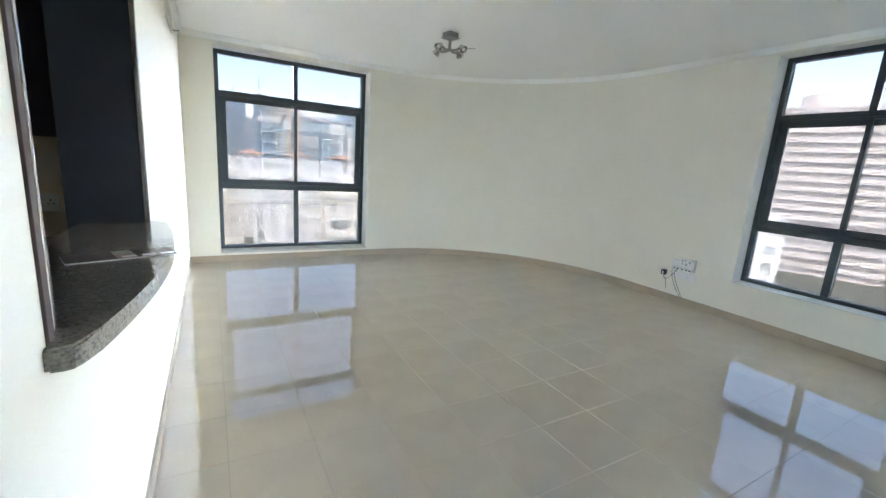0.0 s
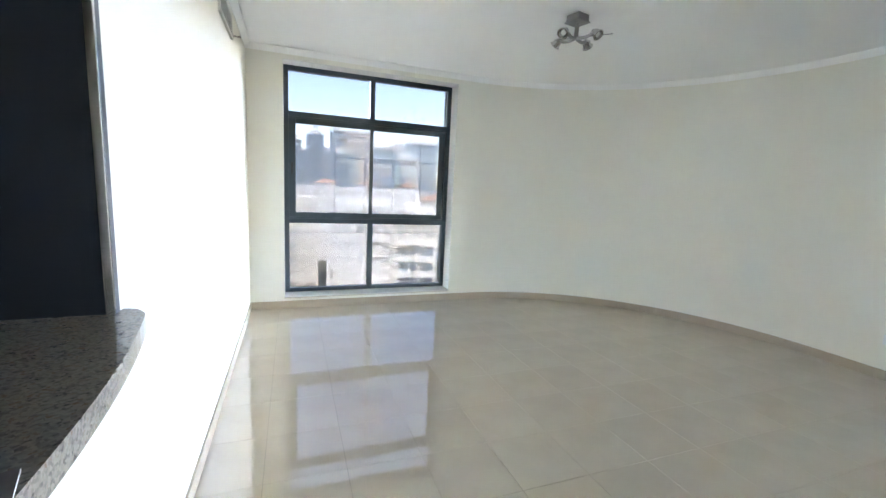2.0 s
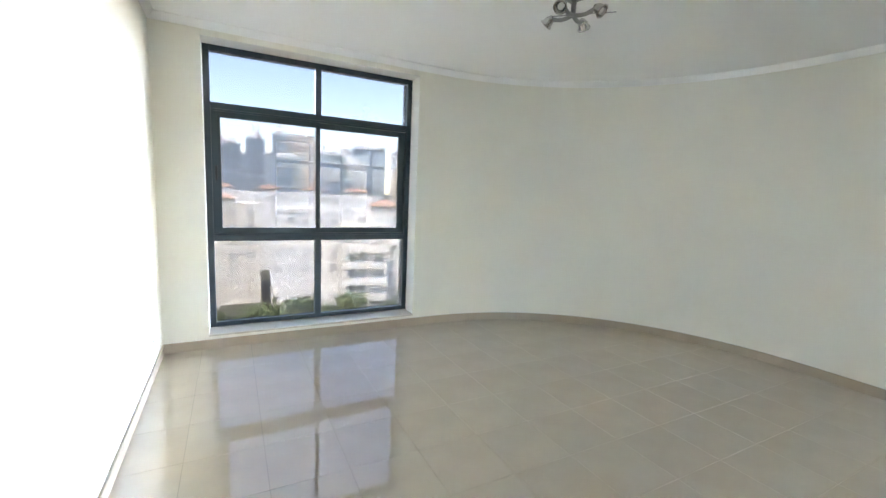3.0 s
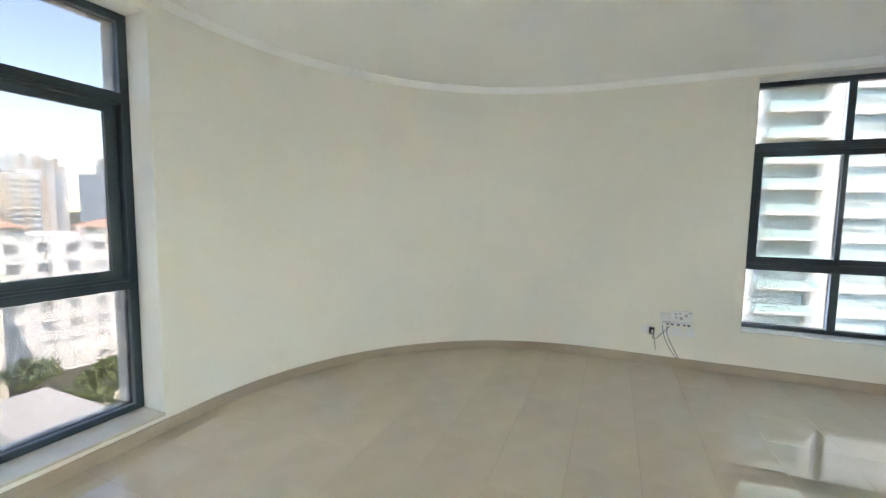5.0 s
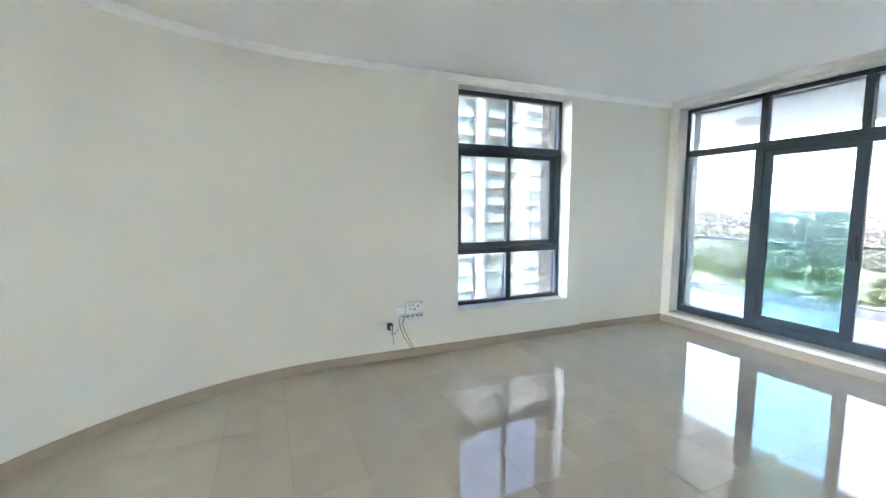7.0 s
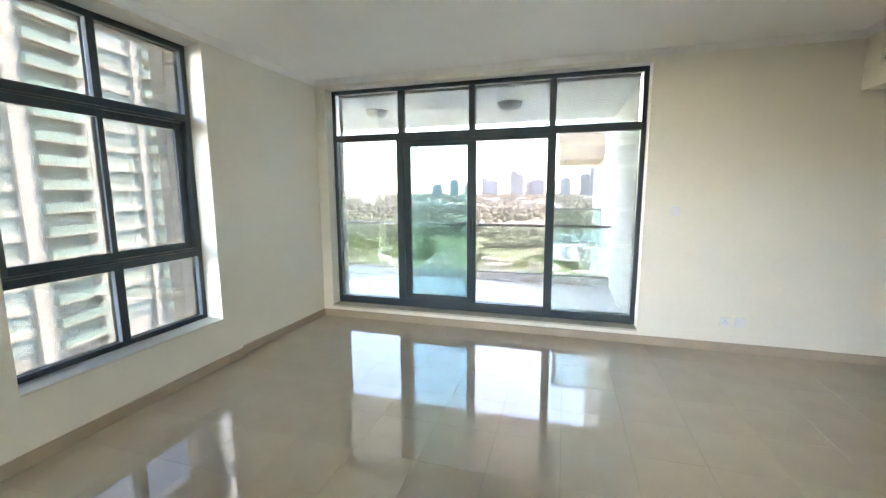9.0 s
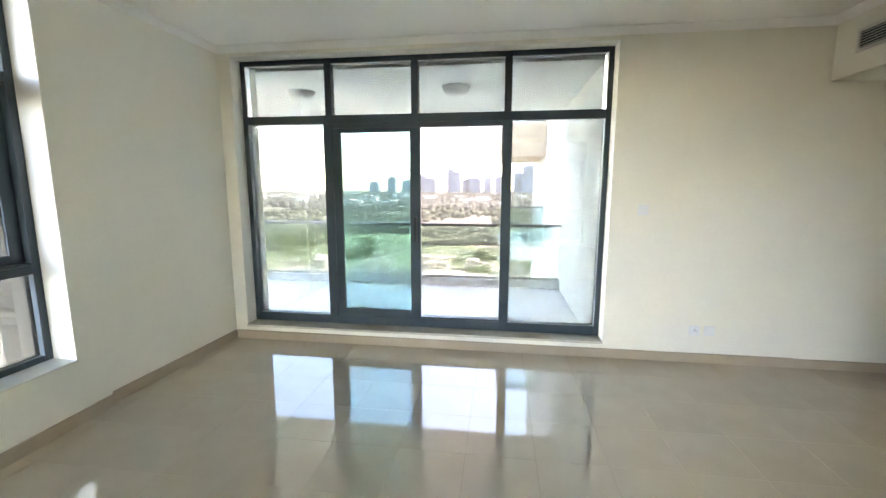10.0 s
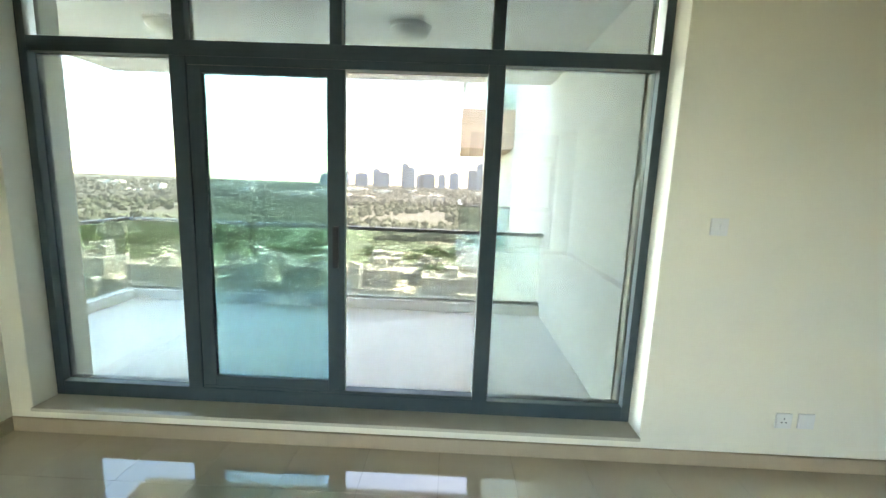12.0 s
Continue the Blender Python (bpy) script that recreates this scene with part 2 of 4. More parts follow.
def part(name, bm, material, parent, label="", smooth=False, at=None):
    ob = new(name, bm if isinstance(bm, bpy.types.Mesh) else to_mesh(name, bm, material, smooth))
    ob.parent = parent
    if at is not None:
        ob.location = at
    return tagged(ob, label)


def solid(name, bm, material, label="", category="", group="", kind="", smooth=False):
    return tagged(new(name, to_mesh(name, bm, material, smooth)), label, category, group, kind)


def structure(name, bm, material, label, category):
    return solid(name, bm, material, label, category, kind="structure")


# ---- the room's plan ----
XL, YA, XB, YD = -0.25, 6.52, 5.00, -0.41       # inner faces: hatch wall, north wall, east wall, balcony wall
XC, XD = 5.035, 4.975                                        # east wall beside the balcony wall
CX, CY, R = 2.38, 3.90, 2.62                     # the curved corner
ZC = 2.84                                        # ceiling
AX0, AX1, AZ0, AZ1, AY = 0.108, 2.127, 0.136, 2.735, 6.728
BY0, BY1, BZ0, BZ1, BX = 1.165, 2.615, 0.431, 2.762, 5.172
DX0, DX1, DZ0, DZ1, DY = 1.342, 4.848, 0.149, 2.752, -0.56
NARC = 56
ARC = [(CX + R * math.sin(a), CY + R * math.cos(a)) for a in (math.pi / 2 * i / NARC for i in range(NARC + 1))]


def arc_at(r, n=NARC):
    return [(CX + r * math.sin(a), CY + r * math.cos(a)) for a in (math.pi / 2 * i / n for i in range(n + 1))]


# walls
HY0, HY1, HZ0, HZ1 = 1.36, 2.90, 1.045, 2.40
LT = 0.15
bm = boxes((XL - LT, XL, 1.05, HY0, -0.05, ZC), (XL - LT, XL, HY0, HY1, -0.05, HZ0), (XL - LT, XL, HY0, HY1, HZ1, ZC),
           (XL - LT, XL, HY1, 7.0, -0.05, ZC))
structure("wall_west", bm, PAINT, "cream painted wall with a kitchen serving hatch", "wall")
bm = boxes((XL - LT, XL, YD, 1.05, 2.37, ZC), (-0.9, XL - LT, YD, 1.05, 2.37, ZC))
structure("wall_header", bm, PAINT, "cream painted bulkhead over the corridor opening", "wall")
bm = boxes((XL, AX0, YA, 7.0, -0.05, ZC), (AX0, AX1, YA, 7.0, -0.05, AZ0 - 0.02), (AX0, AX1, YA, 7.0, AZ1, ZC), (AX1, AX1 + 0.06, YA, 7.0, -0.05, ZC))
structure("wall_north", bm, PAINT, "cream painted end wall round the tall window", "wall")
bm = bmesh.new()
inner, outer = [(AX1 + 0.06, YA)] + [p for p in arc_at(R) if p[0] > AX1 + 0.07], [(AX1 + 0.06, 7.0)] + [p for p in arc_at(R + 0.25) if p[0] > AX1 + 0.3]
for a, b in zip(inner, inner[1:]):
    f = [bm.verts.new((*p, z)) for p, z in ((a, -0.05), (b, -0.05), (b, ZC), (a, ZC))]
    bm.faces.new(f)
for a, b in zip(outer, outer[1:]):
    f = [bm.verts.new((*p, z)) for p, z in ((b, -0.05), (a, -0.05), (a, ZC), (b, ZC))]
    bm.faces.new(f)
bmesh.ops.remove_doubles(bm, verts=bm.verts, dist=1e-5)
wc = structure("wall_curved", bm, PAINT, "cream painted wall sweeping round in a quarter circle", "wall")
wc.data.polygons.foreach_set("use_smooth", [True] * len(wc.data.polygons))
EO = 5.26
bm = boxes((XB, EO, BY1, CY, -0.05, ZC), (XB, EO, BY0, BY1, -0.05, BZ0 - 0.015), (XB, EO, BY0, BY1, BZ1, ZC), (XB, EO, 0.96, BY0, -0.05, ZC))
structure("wall_east", bm, PAINT, "cream painted wall round the side window", "wall")
bm = boxes((EO, 5.61, 0.96, 1.13, -0.05, ZC))
prism(bm, [(XC, 0.96), (XD, YD), (XD, -0.82), (5.61, -0.82), (5.61, 0.96)], -0.05, ZC)
structure("wall_pier", bm, PAINT, "cream painted pier beside the balcony window", "wall")
bm = boxes((DX1, XD, -0.82, YD, -0.05, ZC), (DX0, DX1, -0.82, YD, -0.05, DZ0 - 0.02), (DX0, DX1, -0.82, YD, DZ1, ZC), (-5.0, DX0, -0.82, YD, -0.05, ZC))
structure("wall_south", bm, PAINT, "cream painted wall round the balcony window", "wall")
structure("ceiling", boxes((-5.2, 5.7, -0.84, 7.0, ZC, 3.15)), WHITE, "smooth white painted ceiling", "ceiling")
structure("floor", boxes((-5.2, 5.26, -0.5, 6.6, -0.25, -0.004)), GROUT, "beige polished floor tiles with fine dark joints", "floor")
# corridor and kitchen shell
structure("wall_corridor", boxes((-5.0, XL - LT, 1.05, 1.17, -0.05, ZC), (-5.12, -5.0, -0.82, 1.17, -0.05, ZC)), PAINT, "cream painted corridor wall in shade", "wall")
structure("wall_kitchen", boxes((-2.9, XL - LT, 3.62, 3.74, -0.05, ZC), (-3.0, -2.9, 1.17, 3.74, -0.05, ZC)), PAINT, "dim kitchen wall beyond the serving hatch", "wall")

# cornice and skirting
def band(name, path, depth, z0, z1, material, label, category, cove=False):
    """A strip that follows a plan path, on its right-hand side."""
    bm = bmesh.new()
    n = len(path)
    pts = [Vector(p) for p in path]
    offs = []
    for i in range(n):
        d0 = (pts[i] - pts[i - 1]).normalized() if i else (pts[1] - pts[0]).normalized()
        d1 = (pts[i + 1] - pts[i]).normalized() if i < n - 1 else d0
        n0, n1 = Vector((d0.y, -d0.x)), Vector((d1.y, -d1.x))
        b = (n0 + n1)
        b = b / max(b.dot(n0), 1e-6)
        offs.append(b)
    if cove:
        prof = [(0.0, z0), (0.006, z0), (depth * 0.35, z0 + (z1 - z0) * 0.3), (depth * 0.75, z0 + (z1 - z0) * 0.7), (depth, z1 - 0.006), (depth, z1)]
    else:
        prof = [(0.0, z0), (depth, z0), (depth, z1 - 0.004), (depth - 0.004, z1), (0.0, z1)]
    rows = [[bm.verts.new((*(p + o * d), z)) for d, z in prof] for p, o in zip(pts, offs)]
    for a, b in zip(rows, rows[1:]):
        for j in range(len(prof) - 1):
            bm.faces.new((a[j], a[j + 1], b[j + 1], b[j]))
    for row in (rows[0], rows[-1]):
        bm.faces.new(row)
    bmesh.ops.recalc_face_normals(bm, faces=bm.faces)
    return structure(name, bm, material, label, category)


ROOM = [(XL, 1.05), (XL, YA)] + [(AX1 + 0.06, YA)] + [p for p in ARC if p[0] > AX1 + 0.07] + [(XB, 0.96), (XC, 0.96), (XD, YD), (-0.25, YD)]
band("cornice", [(XL, YD), (XL, YA)] + ROOM[2:], 0.05, ZC - 0.055, ZC, WHITE, "slim white plaster cornice", "cornice", cove=True)
band("baseboard", ROOM[:2] + [(AX1, YA)] + ROOM[3:], 0.012, 0.0, 0.085, SKIRT, "beige stone skirting round the room", "baseboard")
band("baseboard_corridor", [(-0.25, YD), (-4.9, YD)], 0.012, 0.0, 0.08, SKIRT, "beige stone skirting in the corridor", "baseboard")


# ---- windows ----
def member(name, parent, x0, x1, z0, z1, depth, y=0.0, label="", material=None):
    return part(name, boxes((x0, x1, y - depth, y, z0, z1), bevel=0.004), material or ALU, parent, label)


def pane(parent, x0, x1, z0, z1, y, material, name="pane"):
    ob = part(name, boxes((x0, x1, y - 0.003, y + 0.003, z0, z1)), material, parent)
    ob.visible_shadow = False
    return ob


def sash(parent, x0, x1, z0, z1, y, sx0, sx1, sz, material, handle_at=None):
    """A sliding sash: its frame, pane and perhaps a handle."""
    s = part("sash", boxes((x0, x0 + sx0, y - 0.03, y, z0, z1), (x1 - sx1, x1, y - 0.03, y, z0, z1), (x0 + sx0, x1 - sx1, y - 0.03, y, z0, z0 + sz),
                           (x0 + sx0, x1 - sx1, y - 0.03, y, z1 - sz, z1), bevel=0.003), ALU, parent)
    p = part("sash_pane", boxes((x0 + sx0, x1 - sx1, y - 0.018, y - 0.012, z0 + sz, z1 - sz)), material, s)
    p.visible_shadow = False
    if handle_at:
        part("sash_handle", boxes((handle_at[0] - 0.011, handle_at[0] + 0.011, y, y + 0.014, handle_at[1] - 0.07, handle_at[1] + 0.07), bevel=0.004), BLACKPL, s)
    return s


def two_light_window(name, label, w, z0, z1, t1, t2, mull, frame_w, flip, glazing):
    """A six-pane window: fixed lights above and below, a sliding pair between. Local x runs along it, local y points into the room."""
    win = thing(name, label, "window", kind="structure")
    h0, h1 = t2
    g0, g1 = t1
    d = 0.075
    member("window_frame", win, 0, frame_w, z0, z1, d)
    member("window_frame", win, w - frame_w, w, z0, z1, d)
    member("window_frame", win, frame_w, w - frame_w, z1 - frame_w, z1, d)
    member("window_frame", win, frame_w, w - frame_w, z0, z0 + frame_w * 0.8, d)
    member("transom", win, frame_w, w - frame_w, g1 - 0.055, g1, d + 0.01, 0.004)
    member("transom", win, frame_w, w - frame_w, h0, h0 + 0.055, d + 0.01, 0.004)
    member("mullion", win, mull - 0.028, mull + 0.028, g1, z1 - frame_w, d)
    member("mullion", win, mull - 0.032, mull + 0.032, z0 + frame_w * 0.8, h0, d)
    s0, s1 = h0 + 0.055, g1 - 0.055
    member("track", win, frame_w, w - frame_w, s0, s0 + 0.018, 0.06, -0.006)
    member("track", win, frame_w, w - frame_w, s1 - 0.018, s1, 0.06, -0.006)
    a = sash(win, frame_w, mull + 0.02, s0 + 0.018, s1 - 0.018, -0.012 if not flip else -0.045, 0.075, 0.04, 0.055, glazing)
    b = sash(win, mull - 0.02, w - frame_w, s0 + 0.018, s1 - 0.018, -0.045 if not flip else -0.012, 0.04, 0.075, 0.055, glazing,
             (w - frame_w - 0.035, (h0 + g1) / 2))
    for x0, x1 in ((frame_w, mull - 0.03), (mull + 0.03, w - frame_w)):
        pane(win, x0, x1, g1, z1 - frame_w, -0.04, glazing)
        pane(win, x0, x1, z0 + frame_w * 0.8, h0, -0.04, glazing)
    return win


win = two_light_window("window_1", "tall six-pane window in dark grey aluminium, sliding middle lights", AX1 - AX0, AZ0, AZ1, (2.11, 2.24), (0.97, 1.10), 1.012, 0.055, True, CLEAR)
win.matrix_world = pose(AX1, AY, 0, 0, 0, 180)
win = two_light_window("window_2", "six-pane side window in dark grey aluminium, sliding middle lights", BY1 - BY0, BZ0, BZ1, (2.062, 2.203), (1.002, 1.131), 0.72, 0.05, True, SIDEGLASS)
win.matrix_world = pose(BX, BY0, 0, 0, 0, 90)

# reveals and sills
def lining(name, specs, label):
    return structure(name, boxes(*specs), TONEDWHITE, label, "reveal")


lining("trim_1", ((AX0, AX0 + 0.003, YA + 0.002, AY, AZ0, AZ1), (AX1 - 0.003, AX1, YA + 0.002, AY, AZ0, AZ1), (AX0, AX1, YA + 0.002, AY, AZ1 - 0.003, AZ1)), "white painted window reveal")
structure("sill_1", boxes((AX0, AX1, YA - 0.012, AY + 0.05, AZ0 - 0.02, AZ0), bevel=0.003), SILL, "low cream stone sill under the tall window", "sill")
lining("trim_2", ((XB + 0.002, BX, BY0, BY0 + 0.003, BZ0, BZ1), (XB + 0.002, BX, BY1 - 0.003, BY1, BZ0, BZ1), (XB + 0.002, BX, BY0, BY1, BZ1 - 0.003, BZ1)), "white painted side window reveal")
structure("sill_2", boxes((XB - 0.006, BX + 0.05, BY0, BY1, BZ0 - 0.015, BZ0), bevel=0.003), TONEDWHITE, "white painted sill of the side window", "sill")
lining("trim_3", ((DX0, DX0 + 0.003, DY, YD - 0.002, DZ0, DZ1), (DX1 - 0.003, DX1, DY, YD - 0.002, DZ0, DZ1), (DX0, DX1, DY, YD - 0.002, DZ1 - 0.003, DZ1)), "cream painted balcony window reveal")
structure("sill_3", boxes((DX0, DX1, DY - 0.08, YD + 0.014, DZ0 - 0.02, DZ0), bevel=0.003), SILL, "polished cream stone step under the balcony window", "sill")

# balcony window and sliding door; local x runs from the west jamb
W = DX1 - DX0
bal = thing("window_3", "wide balcony window in dark grey aluminium, its sliding door open", "window", kind="structure")
F = 0.05
M1, M2, M3 = 2.245 - DX0, 3.11 - DX0, 3.955 - DX0          # mullion centres
T0, T1 = 2.152, 2.23
member("window_frame", bal, 0, F, DZ0, DZ1, 0.09)
member("window_frame", bal, W - F, W, DZ0, DZ1, 0.09)
member("window_frame", bal, F, W - F, DZ1 - F, DZ1, 0.09)
member("window_frame", bal, F, W - F, DZ0, DZ0 + 0.09, 0.10)
member("transom", bal, F, W - F, T0, T1, 0.09, 0.004)
for m in (M1, M2, M3):
    member("mullion", bal, m - 0.033, m + 0.033, T1, DZ1 - F, 0.085)
member("mullion", bal, M1 - 0.045, M1 + 0.045, DZ0 + 0.09, T0, 0.085, 0.004)
member("mullion", bal, M3 - 0.03, M3 + 0.06, DZ0 + 0.09, T0, 0.085, 0.004)
edges = [F, M1, M2, M3, W - F]
for a, b in zip(edges, edges[1:]):
    pane(bal, a + 0.02, b - 0.02, T1, DZ1 - F, -0.05, CLEAR_D)
pane(bal, F, M1 - 0.045, DZ0 + 0.09, T0, -0.05, CLEAR_D)
pane(bal, M3 + 0.06, W - F, DZ0 + 0.09, T0, -0.05, CLEAR_D)
member("door_track", bal, M1 + 0.045, M3 - 0.03, T0 - 0.045, T0, 0.08, 0.002)
member("door_track", bal, M1 + 0.045, M3 - 0.03, DZ0 + 0.09, DZ0 + 0.11, 0.08, -0.004)
leaf = part("door_leaf", boxes((M2 - 0.05, M2 + 0.05, -0.04, -0.004, DZ0 + 0.11, T0 - 0.045), (M3 - 0.11, M3 - 0.03, -0.04, -0.004, DZ0 + 0.11, T0 - 0.045),
                               (M2 + 0.05, M3 - 0.11, -0.04, -0.004, DZ0 + 0.11, DZ0 + 0.17), (M2 + 0.05, M3 - 0.11, -0.04, -0.004, T0 - 0.085, T0 - 0.045), bevel=0.004), ALU, bal)
p = part("leaf_pane", boxes((M2 + 0.05, M3 - 0.11, -0.025, -0.019, DZ0 + 0.17, T0 - 0.085)), TEAL, leaf)
p.visible_shadow = False
part("door_handle", boxes((M2 - 0.016, M2 + 0.016, -0.004, 0.018, 1.02, 1.26), bevel=0.006), BLACKPL, leaf)
p = part("pane", boxes((M2 + 0.045, M3 - 0.02, -0.075, -0.069, DZ0 + 0.10, T0 - 0.03)), TEAL, bal)
p.visible_shadow = False
pane(bal, M1 + 0.03, M2 + 0.045, DZ0 + 0.10, T0 - 0.03, -0.06, DOORGLASS)
bal.matrix_world = pose(DX0, DY, 0)

# ---- balcony ----
BFY, BLX, BZ = -3.22, 6.50, -0.02
structure("balcony_floor", boxes((1.355, BLX, BFY - 0.1, -0.82, -0.25, BZ)), BALTILE, "pale tiled balcony floor", "balcony floor")
structure("balcony_wall", boxes((1.05, 1.355, -3.42, -0.82, -30, 12)), RENDERW, "white rendered side wall of the balcony", "wall")
structure("balcony_ceiling", boxes((1.355, BLX + 0.1, -3.37, -0.82, 2.72, 3.1)), RENDERW, "white painted balcony soffit", "ceiling")
structure("balcony_kerb", boxes((1.355, BLX, BFY - 0.02, BFY + 0.13, BZ, 0.10), (BLX - 0.15, BLX, BFY + 0.13, -0.82, BZ, 0.10), bevel=0.006), RENDERW, "low rendered kerb round the balcony", "kerb")
rail = thing("balcony_railing", "clear glass balcony railing with a grey metal top rail", "railing", at=(0, 0, 0.10))
RZ = 0.98
part("top_rail", boxes((1.355, BLX - 0.02, BFY + 0.03, BFY + 0.08, RZ - 0.145, RZ - 0.1), bevel=0.008), STEEL, rail)
part("top_rail", boxes((BLX - 0.07, BLX - 0.02, BFY + 0.08, -0.82, RZ - 0.145, RZ - 0.1), bevel=0.008), STEEL, rail)
xs = [1.375, 2.55, 3.80, 5.05, BLX - 0.06]
for a, b in zip(xs, xs[1:]):
    g = part("glass_panel", boxes((a + 0.006, b - 0.006, BFY + 0.05, BFY + 0.062, 0.0, RZ - 0.145)), RAILGLASS, rail)
    g.visible_shadow = False
for a, b in ((BFY + 0.09, -1.95), (-1.93, -0.83)):
    g = part("glass_panel", boxes((BLX - 0.05, BLX - 0.038, a, b, 0.0, RZ - 0.145)), RAILGLASS, rail)
    g.visible_shadow = False
part("channel", boxes((1.355, BLX - 0.06, BFY + 0.035, BFY + 0.077, 0.0, 0.03)), STEEL, rail)


def dome_lamp(x, y, z):
    ob = thing("ceiling_light", "round frosted glass dome light on the balcony soffit", "ceiling light", "balcony lights", at=(x, y, z))
    bm = bmesh.new()
    tube(bm, (0, 0, -0.03), (0, 0, 0), 0.17, 0.17, 32)
    part("base", bm, PLASTIC, ob, smooth=False)
    bm = bmesh.new()
    bmesh.ops.create_uvsphere(bm, u_segments=32, v_segments=16, radius=0.155)
    bmesh.ops.delete(bm, geom=[v for v in bm.verts if v.co.z > 0.001], context="VERTS")
    bmesh.ops.scale(bm, vec=(1, 1, 0.55), verts=bm.verts)
    bmesh.ops.translate(bm, vec=(0, 0, -0.03), verts=bm.verts)
    part("shade", bm, FROST, ob, "frosted glass dome", smooth=True)


dome_lamp(2.84, -1.68, 2.72)
dome_lamp(4.78, -1.70, 2.72)


# ---- floor tiles and small fittings come after the things ----
# ---- kitchen hatch ----
def bow(y):
    return -0.105 - 0.14 * (y - 2.15) ** 2


out = [(-0.52, HY0 + 0.032), (XL, HY0 + 0.032), (XL + 0.002, 1.33), (-0.222, 1.33), (-0.205, 1.337)]
out += [(bow(1.36 + 0.06 * i), 1.36 + 0.06 * i) for i in range(25)]
out += [(-0.176, 2.86), (-0.188, 2.895), (-0.206, 2.918), (-0.23, 2.926), (XL + 0.002, 2.926), (XL, HY1 - 0.032), (-0.52, HY1 - 0.032)]
counter = thing("bar_counter", "speckled grey-brown granite bar top with a bowed front edge", "counter", at=(0, 0, HZ0))
bm = bmesh.new()
prism(bm, out, 0.0, 0.05)
top_edges = [e for e in bm.edges if all(v.co.z > 0.049 for v in e.verts) or all(v.co.z < 0.001 for v in e.verts)]
bmesh.ops.bevel(bm, geom=top_edges, offset=0.006, segments=2, affect="EDGES")
part("slab", bm, GRANITE, counter)

hatch = thing("hatch_frame", "dark wenge hatch lining with a brushed metal edge strip", "hatch frame", kind="structure")
for y0, y1, sy in ((HY0, HY0 + 0.03, HY0 + 0.03), (HY1 - 0.03, HY1, HY1 - 0.042)):
    part("jamb", boxes((-0.56, XL + 0.006, y0, y1, HZ0 + 0.002, HZ1 - 0.03), bevel=0.002), WENGE if y0 == HY0 else CABINET, hatch)
    part("edge_strip", boxes((XL - 0.012, XL + 0.008, sy, sy + 0.012, HZ0 + 0.052, HZ1 - 0.03), bevel=0.002), CHROME, hatch, "brushed metal edge strip")
part("head", boxes((-0.56, XL + 0.006, HY0, HY1, HZ1 - 0.03, HZ1), bevel=0.002), WENGE, hatch)

mag = thing("magazine", "thin glossy magazine with pink and dark cover on the granite", "magazine", at=(-0.245, 2.10, 1.0955))
mag.rotation_euler = (0, 0, radians(19))
part("pages", boxes((-0.15, 0.15, -0.062, 0.062, 0.0, 0.004)), PLASTIC, mag)
COVER = (("cover_panel", (-0.15, -0.02, -0.062, 0.062), (0.24, 0.19, 0.17)), ("cover_photo", (0.035, 0.15, -0.062, 0.062), (0.17, 0.14, 0.135)),
         ("cover_stripe", (-0.02, 0.035, -0.062, 0.0), (0.62, 0.42, 0.45)), ("cover_picture", (-0.02, 0.035, 0.0, 0.062), (0.60, 0.60, 0.56)))
for n, (x0, x1, y0, y1), c in COVER:
    part(n, boxes((x0, x1, y0, y1, 0.004, 0.0047)), mat("print_" + n, c, 0.25, vary=0.3, scale=40.0), mag)
for i in range(3):
    part("title_bar", boxes((-0.005 + 0.055 * i, 0.035 + 0.055 * i, -0.045, -0.025, 0.0047, 0.0053)), PLASTIC, mag)

# kitchen beyond the hatch
structure("kitchen_splashback", boxes((-2.9, -0.405, 3.612, 3.62, 0.90, 1.48)), SPLASH, "dim beige splashback wall", "wall")
structure("kitchen_floor", boxes((-2.9, -0.41, 1.17, 3.62, -0.003, 0.002)), KITFLOOR, "beige kitchen floor tiles in shade", "floor")


def wall_cabinet(x0, x1, handle_x):
    ob = thing("wall_cabinet", "black lacquered kitchen wall cabinet with a steel bar handle", "cabinet", "kitchen wall cabinets", at=((x0 + x1) / 2, 3.61, 1.48))
    w = (x1 - x0) / 2
    part("body", boxes((-w, w, -0.32, 0.0, 0.0, 0.80)), CABINET, ob)
    door = part("door", boxes((-w + 0.002, w - 0.002, -0.342, -0.322, 0.0, 0.80), bevel=0.002), CABINET, ob)
    hx = handle_x - (x0 + x1) / 2
    bm = bmesh.new()
    tube(bm, (hx, -0.372, 0.08), (hx, -0.372, 0.36), 0.006)
    for z in (0.12, 0.32):
        tube(bm, (hx, -0.372, z), (hx, -0.34, z), 0.004, seg=8)
    part("handle", bm, CHROME, door, "brushed steel bar handle")


for x0, x1, hx in ((-0.99, -0.42, -0.945), (-1.52, -0.99, -1.03), (-2.05, -1.52, -1.565), (-2.58, -2.05, -2.10)):
    wall_cabinet(x0, x1, hx)


def base_cabinet(x0, x1, y0, y1):
    ob = thing("base_cabinet", "black lacquered kitchen base cabinet under the worktop", "cabinet", "kitchen base cabinets", at=((x0 + x1) / 2, (y0 + y1) / 2, 0.002))
    w, d = (x1 - x0) / 2, (y1 - y0) / 2
    part("plinth", boxes((-w, w, -d + 0.05, d, 0.0, 0.1)), BLACKPL, ob)
    part("body", boxes((-w, w, -d + 0.02, d, 0.1, 0.858)), CABINET, ob)
    part("door", boxes((-w + 0.002, w - 0.002, -d, -d + 0.018, 0.1, 0.855), bevel=0.002), CABINET, ob)


